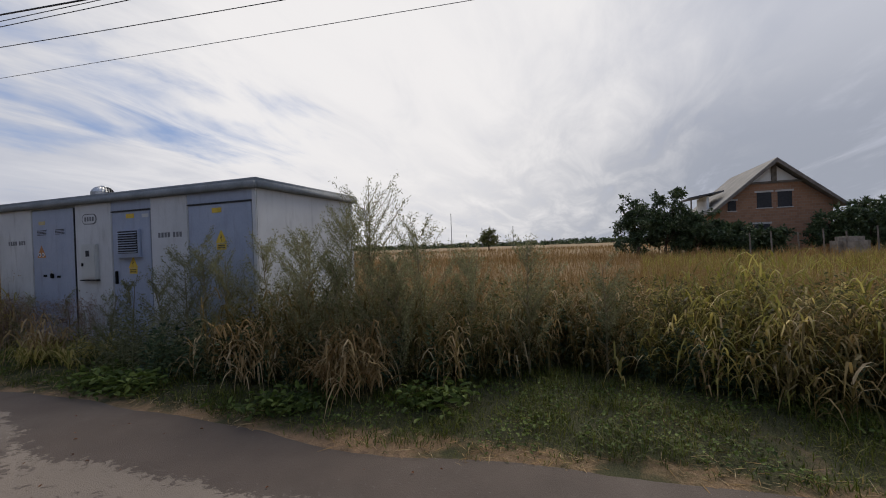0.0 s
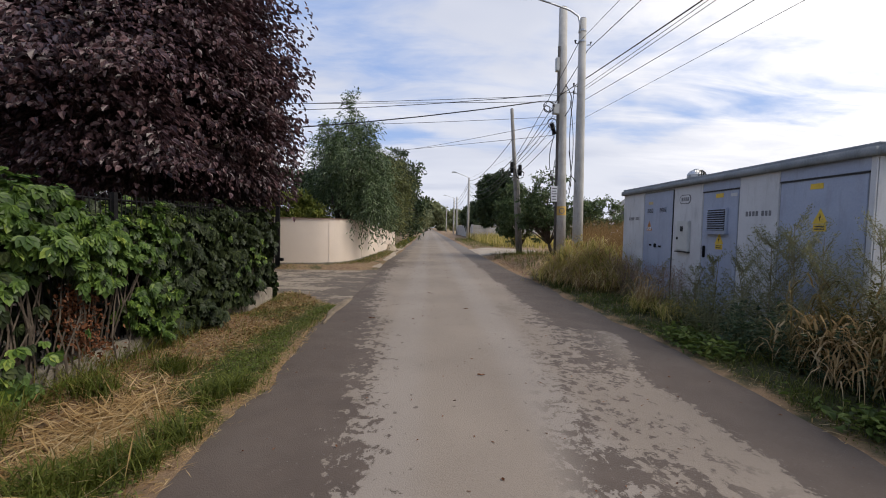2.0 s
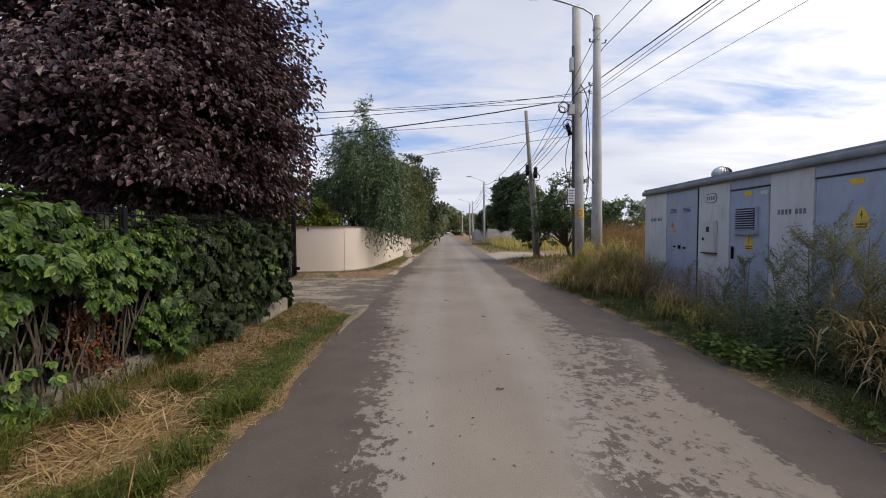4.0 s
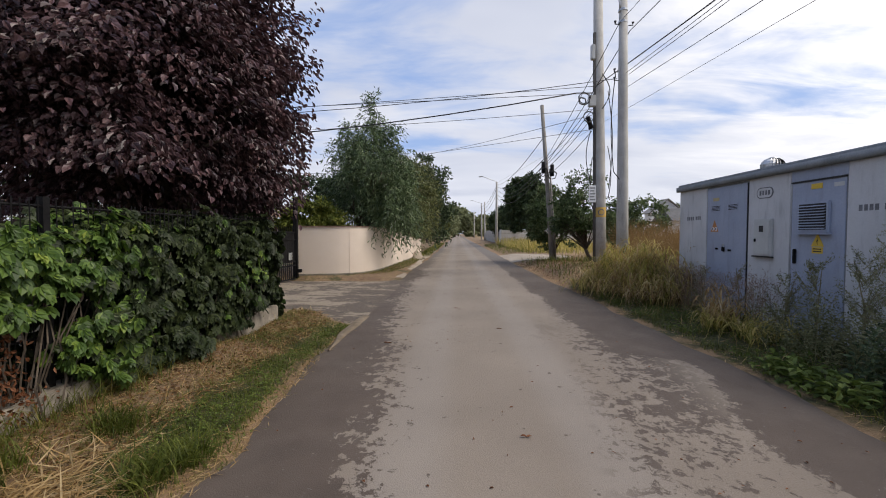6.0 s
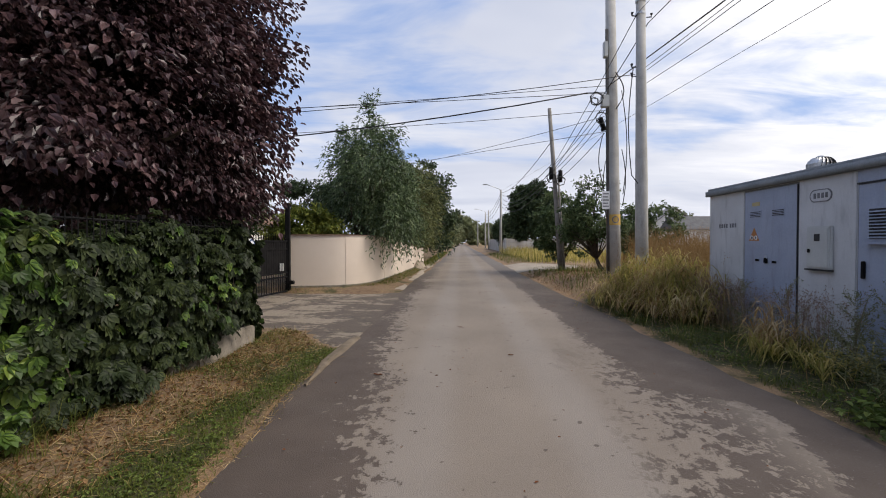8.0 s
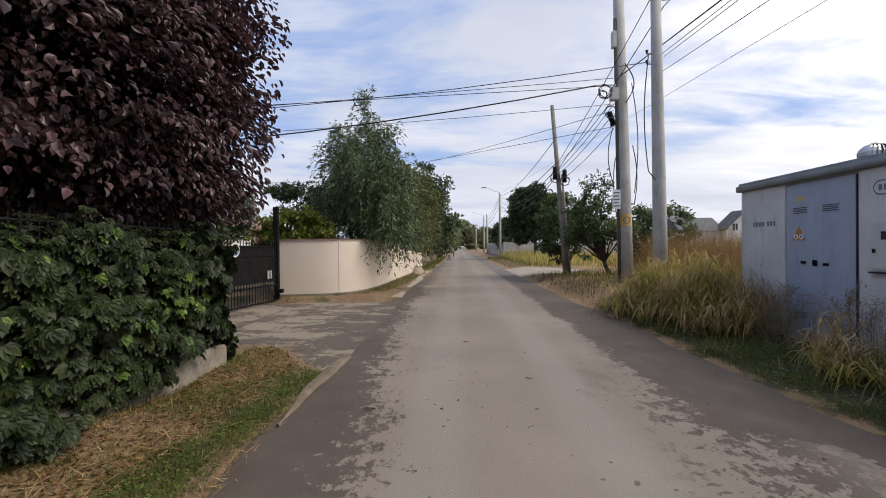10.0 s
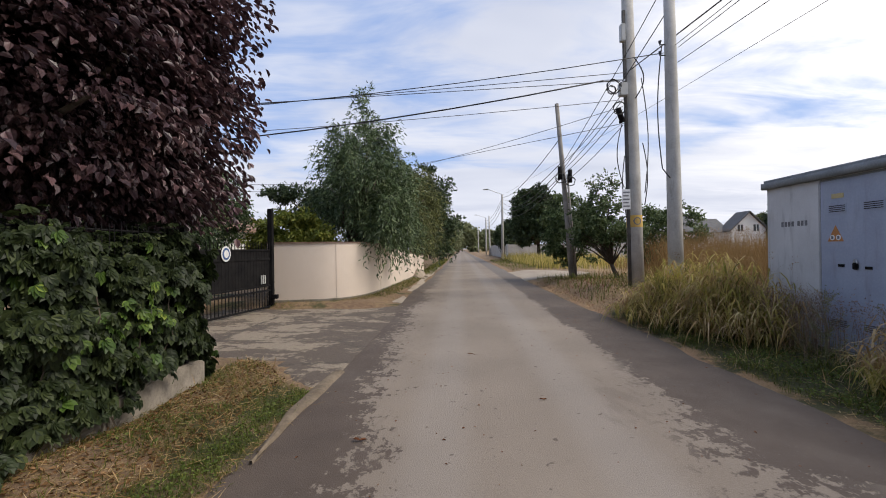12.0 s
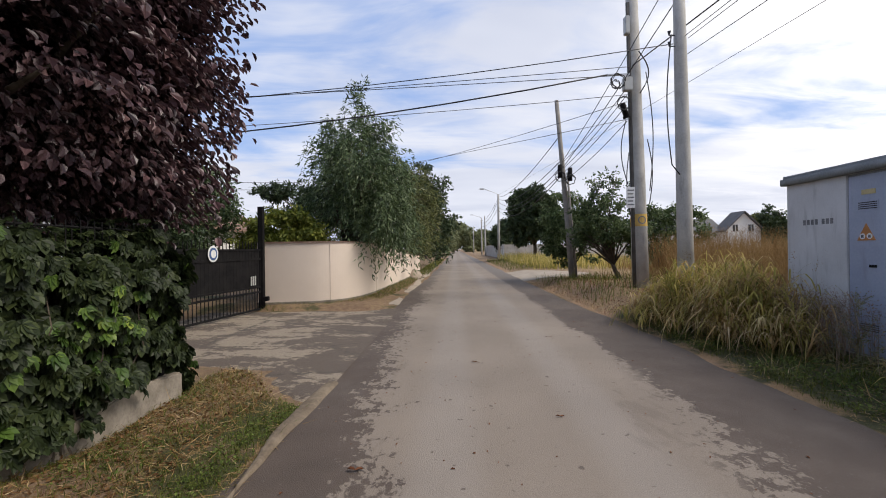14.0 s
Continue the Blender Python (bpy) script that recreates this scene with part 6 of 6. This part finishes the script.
stuff("brown_reed_grass", reed_clump(cl, 12, 0.30, 0.3, 0.9, 8, 1.1, (4.95, 12.1, 1.15, 2.2)), L_BROWNREED, "brown reed blades at the foot of the clump", "reed grass")
stuff("reed_grass", reed_clump(cl, 22, 0.27, 0.55, 1.4, 8, 1.2, (4.95, 12.1, 1.15, 2.2)), L_REED, "tall drooping yellow-green reed grass by the poles", "reed grass")
stuff("reed_seed_heads", panicles(np.concatenate([cl + (0.7, 0.5), cl + (1.4, 0.6)]), 6, 0.4, 0.9, 1.55), L_FIELD, "dry seed heads above the reed grass", "seed heads")


def bank_x(y):
    """Where the weeds of the bank begin."""
    return np.interp(y, [-9, -2.2, -1.0, 0.2, 1.3, 2.6, 5.5], [4.8, 4.95, 5.3, 5.85, 4.85, 4.45, 4.3])


def on_bank(n, y0, y1, deep, lead=0.0):
    y = rng.uniform(y0, y1, n)
    return np.stack([bank_x(y) + lead + deep * rng.uniform(0, 1, n) ** 1.4, y], 1)


stuff("bank_reeds", reed_clump(on_bank(46, -3.0, 1.4, 1.7, 0.1), 15, 0.26, 0.25, 1.0, 9, 0.75), L_BROWNREED, "tall drooping reed grass on the bank", "reed grass")
stuff("bank_reeds", reed_clump(on_bank(40, -8.5, -0.8, 2.0, 0.15), 13, 0.26, 0.3, 1.05, 9, 0.8), L_REED, "yellowish drooping reed grass on the bank", "reed grass")
stuff("pale_bank_blades", reed_clump(on_bank(60, -6, 1.6, 1.5, 0.05), 6, 0.2, 0.25, 1.0, 8, 0.62), L_STRAW, "pale dry blades hanging from the bank", "reed grass")
stuff("mid_bank_reeds", reed_clump(on_bank(24, 1.0, 4.6, 1.1, 0.1), 11, 0.22, 0.3, 1.2, 9, 0.75), L_BROWNREED, "drooping reed grass among the bank weeds", "reed grass")
stuff("bank_seed_heads", panicles(on_bank(90, -10, 4.3, 3.4, 0.4), 8, 0.4, 0.6, 1.2), L_FIELD, "seed heads over the bank weeds", "seed heads")
droop = np.array([(4.5, 2.25), (4.48, 2.5), (4.45, 2.7), (4.5, 3.85), (4.5, 4.2), (4.6, 8.2)])
stuff("pale_drooping_blades", reed_clump(droop, 20, 0.15, 0.25, 0.75, 8, 0.95), L_STRAW, "pale dry blades drooping over the verge", "reed grass")
# these reeds carry the sunlight in their yellow-green colour
yg = np.concatenate([on_bank(34, -8, -2.8, 2.6, 0.2), on_bank(8, -2.8, -1.2, 2.2, 0.5)])
stuff("yellow_green_reeds", reed_clump(yg, 18, 0.3, 0.6, 1.4, 9, 0.8), L_YELLOWGREEN, "yellow-green reeds coloured as sunlit at the field edge", "reed grass")


def weeds(n, x0, x1, y0, y1, h0, h1, per, leaf, thin=0.0, bank=False):
    """Leafy stems."""
    r = scatter(n, x0, x1, y0, y1)
    if bank:
        r[:, 0] += bank_x(r[:, 1])
        r[:, 2] = ground_z(r[:, 0], r[:, 1]) - 0.01
    h = rng.uniform(h0, h1, n)
    a = rng.uniform(0, 6.28, n)
    lean = rng.uniform(0.05, 0.3, n)
    stalk = blades(r, h, 0.010, lean, 3, a, 0.3)
    s = np.tile(np.linspace(0.12 + thin, 1.0, per), n)
    side = np.repeat(np.stack([np.cos(a), np.sin(a), 0 * a], 1), per, 0)
    H, Ln = np.repeat(h, per), np.repeat(lean, per)
    wide = 0.16 * H * (1 - s) ** 0.6
    spread = unit(rng.normal(size=(n * per, 3)) * np.array([1, 1, 0.35]))
    at = np.repeat(r, per, 0) + side * (H * Ln * s ** 1.8)[:, None] + np.array([0, 0, 1.0]) * (H * s)[:, None] + spread * (wide * rng.uniform(0, 1, n * per))[:, None]
    k = rng.uniform(0.6, 1.3, n * per)
    lv = leaf_quads(at, unit(spread + np.array([0, 0, 0.25])), unit(rng.normal(size=(n * per, 3)) * 0.6 + np.array([0, 0, 1.0])), leaf[0] * k, leaf[1] * k * 1.2, 0.25, True)
    return merge(stalk, lv)


stuff("bank_weeds", weeds(1650, 0.0, 1.9, -7, 4.6, 0.3, 1.15, 40, (0.065, 0.02), 0, True), L_WEED, "dense grey-green weeds on the bank", "weeds")
stuff("front_weeds", weeds(170, 4.35, 5.45, 4.2, 7.2, 0.25, 0.8, 40, (0.06, 0.018)), L_FEATHER, "grey-green weeds before the substation doors", "weeds")
stuff("low_weeds", weeds(90, 4.8, 5.5, 7.0, 12.0, 0.15, 0.5, 24, (0.05, 0.014)), L_FEATHER, "low weeds at the substation wall", "weeds")
stuff("dark_bank_weeds", weeds(480, -0.1, 0.6, -7, 5.6, 0.25, 0.75, 36, (0.07, 0.028), 0, True), L_DARK, "dark low weeds at the foot of the bank", "weeds")


dry = np.stack([rng.uniform(4.7, 5.5, 46), rng.uniform(7.2, 11.3, 46)], 1)
dry = np.concatenate([dry, np.stack([rng.uniform(4.9, 5.5, 40), rng.uniform(10.2, 11.8, 40)], 1), np.stack([rng.uniform(5.4, 7.0, 60), rng.uniform(12.0, 13.8, 60)], 1)])
stuff("pinkish_seed_grass", panicles(dry, 8, 0.16, 0.4, 0.9), L_PINK, "pinkish dry seed grass before the substation wall", "seed heads")
stuff("flopped_grass", reed_clump(np.stack([rng.uniform(4.4, 4.9, 8), rng.uniform(7.0, 8.7, 8)], 1), 6, 0.16, 0.10, 0.28, 7, 0.95), L_REED, "pale grass flopped over towards the lane", "reed grass")
p = scatter(1500, 3.9, 5.5, 6.0, 12.5)
stuff("flat_straw", straws(p, 0.10, 0.45, 0.008, 0.35), L_STRAW, "pale straw lying among the verge weeds", "straw")


def tall_weed(x, y, h, boughs, seed):
    """One bushy feathery plant: stem, boughs and small leaves."""
    q = np.random.default_rng(seed)
    th = thing("tall_weed", "tall feathery grey-green weed on the bank", "weed", "tall feathery weeds")
    z0 = float(ground_z(x, y))
    bm = tube([(x, y, z0 - 0.03), (x + 0.03, y, z0 + h * 0.5), (x + 0.06 * q.normal(), y + 0.06 * q.normal(), z0 + h)], [0.016, 0.010, 0.003], 5)
    at, along = [], []
    for k in range(boughs):
        t = q.uniform(0.08, 0.98) ** 1.25
        a = q.uniform(0, 6.28)
        ln = h * (0.16 + 0.34 * (1 - t)) * q.uniform(0.6, 1.2)
        d0 = Vector((math.cos(a), math.sin(a), 0))
        s0 = Vector((x, y, z0 + h * t))
        pts = [s0 + d0 * (ln * s * 0.75) + Vector((0, 0, ln * (0.75 * s + 0.2 * s * s))) for s in (0, 0.33, 0.66, 1.0)]
        tube(pts, [0.006, 0.004, 0.003, 0.0015], 3, bm, False)
        for s in np.linspace(0.1, 1.05, int(26 + 20 * ln)):
            p = s0 + d0 * (ln * s * 0.75) + Vector((0, 0, ln * (0.75 * s + 0.2 * s * s)))
            at.append(p), along.append(d0 * 0.5 + Vector((0, 0, 0.6)))
    at = np.repeat(np.array([tuple(p) for p in at]), 3, 0) + q.normal(size=(3 * len(at), 3)) * 0.022
    along = unit(np.repeat(np.array([tuple(p) for p in along]), 3, 0) + q.normal(size=at.shape) * 0.6)
    tagged(part("stalk", bm, M_STALK, th), kind="stuff")
    v, f = leaf_quads(at, along, unit(q.normal(size=at.shape)), q.uniform(0.02, 0.05, len(at)), q.uniform(0.006, 0.013, len(at)), 0.25, True)
    mesh_from("foliage", v, f, L_FEATHER, th)


for k, (x, y, hh, b) in enumerate(((4.95, 2.45, 2.2, 80), (5.15, 2.9, 1.9, 70), (4.9, 3.3, 1.75, 70), (5.2, 3.7, 1.65, 60), (5.2, 1.9, 1.75, 70), (4.75, 2.0, 1.45, 60), (4.7, 2.8, 1.35, 60), (5.4, 1.3, 1.5, 55), (5.5, 0.6, 1.55, 50), (4.95, 5.2, 1.75, 46), (5.05, 5.7, 1.55, 36), (4.85, 4.7, 1.6, 40), (5.1, 6.3, 1.3, 26), (5.2, 7.1, 1.1, 20), (5.2, 4.3, 1.7, 45), (5.3, 7.8, 0.9, 22), (5.35, 9.0, 0.95, 10), (5.2, 9.9, 0.85, 8), (5.6, -0.3, 1.3, 30))):
    tall_weed(x, y, hh, b, 100 + k)

# low broad-leaved herbs at the asphalt edge
hc = np.array([(3.88, 5.3), (3.82, 5.65), (3.9, 6.0), (3.8, 3.1), (3.88, 2.75), (4.2, 1.5), (4.3, 1.2), (3.95, 5.1)])
n = 90 * len(hc)
hx, hy = np.repeat(hc, 90, 0).T + rng.normal(size=(2, n)) * 0.14
at = np.column_stack([hx, hy, ground_z(hx, hy) + rng.uniform(0.02, 0.20, n)])
stuff("low_herbs", leaf_quads(at, unit(rng.normal(size=(n, 3)) * np.array([1, 1, 0.3])), unit(rng.normal(size=(n, 3)) * 0.4 + np.array([0, 0, 1.0])), rng.uniform(0.06, 0.13, n), rng.uniform(0.035, 0.07, n)), L_HERB, "low broad-leaved green herbs at the asphalt edge", "herbs")

# the dry field
def field(n, r0, r1, h0, h1, w0, mat, name, label, a0=-12, a1=128):
    rad = np.sqrt(rng.uniform(r0 ** 2, r1 ** 2, n))
    a = np.radians(rng.uniform(a0, a1, n))
    x, y = 2 + rad * np.sin(a), rad * np.cos(a)
    keep = (x > 6.2) & ~((x > 5.4) & (x < 8.8) & (y > 4.6) & (y < 12.0)) & ~((x < 9.5 + 0.12 * (y - 24)) & (y > 24))
    x, y = x[keep], y[keep]
    g = np.column_stack([x, y, ground_z(x, y) - 0.02])
    m = len(g)
    lump = 0.8 + 0.35 * np.sin(x * 0.7 + np.sin(y * 0.5)) * np.sin(y * 0.6)
    w = w0 * np.maximum(1, np.hypot(x, y) / 12)
    stuff(name, blades(g, rng.uniform(h0, h1, m) * lump, w * rng.uniform(0.6, 1.4, m), rng.uniform(0.1, 0.75, m), 2, None, 0.8), mat, label, "field grass")


field(24000, 4.5, 16, 0.6, 1.25, 0.012, L_FIELD, "near_field_grass", "dry golden grass of the near field")
field(30000, 16, 45, 0.6, 1.25, 0.014, L_FIELD, "field_grass", "dry golden grass of the field")
field(18000, 45, 130, 0.6, 1.2, 0.014, L_FIELD, "far_field_grass", "dry golden grass of the far field")
r = scatter(11000, 5.7, 15, 12.3, 24)
r = r[(r[:, 0] > 5.9 + 0.28 * np.clip(r[:, 1] - 15, 0, 9))]
stuff("tall_field_grass", blades(r, rng.uniform(1.1, 1.7, len(r)) + 0.5 * smooth01(13.5, 17, r[:, 1]), rng.uniform(0.010, 0.020, len(r)), rng.uniform(0.1, 0.5, len(r)), 3), L_FIELD, "tall golden grass behind the poles", "field grass")
stuff("tall_field_seed_heads", panicles(np.stack([rng.uniform(5.9, 9, 50), rng.uniform(12.4, 17, 50)], 1), 9, 0.4, 1.2, 1.85), L_FIELD, "seed heads in the tall grass", "seed heads")
field(8000, 4.5, 30, 0.5, 1.2, 0.010, L_YELLOWGREEN, "green_field_grass", "green grass mixed into the dry field", 97, 128)
r = scatter(9000, 3.5, 9.5, 15.5, 60)
r = r[(r[:, 0] > 3.7) & ~((r[:, 1] > 25) & (r[:, 1] < 34) & (r[:, 0] < 10)) & ~((r[:, 0] > 5.2) & (r[:, 1] < 17))]
stuff("roadside_grass", blades(r, rng.uniform(0.15, 0.5, len(r)), rng.uniform(0.012, 0.026, len(r)), rng.uniform(0.2, 0.9, len(r))), L_GRASS, "green and dry grass beside the lane beyond the poles", "grass")
r = scatter(5000, 5.6, 16, 33, 64)
stuff("tall_roadside_weeds", blades(r, rng.uniform(0.6, 1.4, len(r)), rng.uniform(0.03, 0.05, len(r)), rng.uniform(0.1, 0.5, len(r))), L_REED, "tall weeds before the precast fence", "weeds")
r = scatter(3500, -2.9, -2.0, 31, 70)
stuff("far_verge_grass", blades(r, rng.uniform(0.1, 0.4, len(r)), rng.uniform(0.015, 0.03, len(r)), rng.uniform(0.2, 0.9, len(r))), L_GRASS, "grass at the far lane edge", "grass")

# litter on the asphalt
n = 420
lx, ly = rng.uniform(-1.8, 3.3, n), rng.uniform(0.8, 22, n)
at = np.column_stack([lx, ly, 0.012 + 0.006 * rng.uniform(size=n)])
v, f = leaf_quads(at, unit(rng.normal(size=(n, 3)) * np.array([1, 1, 0.12])), unit(rng.normal(size=(n, 3)) * 0.15 + np.array([0, 0, 1.0])), rng.uniform(0.012, 0.045, n), rng.uniform(0.008, 0.022, n))
stuff("leaf_litter", (v, f), L_DRYVINE, "small dry leaves and crumbs on the asphalt", "litter")
for x, y, s in ((0.63, 4.33, 0.055), (0.05, 10.2, 0.05), (0.8, 8.2, 0.05), (-0.98, 7.2, 0.07)):
    v, f = leaf_quads(np.array([[x, y, 0.02], [x + 0.01, y, 0.022]]), np.array([[1, 0.3, 0.1], [-1, 0.2, 0.15]]), np.array([[0, 0.1, 1.0], [0.1, 0, 1.0]]), s, s * 0.55)
    tagged(mesh_from("dry_leaf", v, f, L_DRYVINE), "single dry leaf lying on the asphalt", "leaf", "fallen leaves")
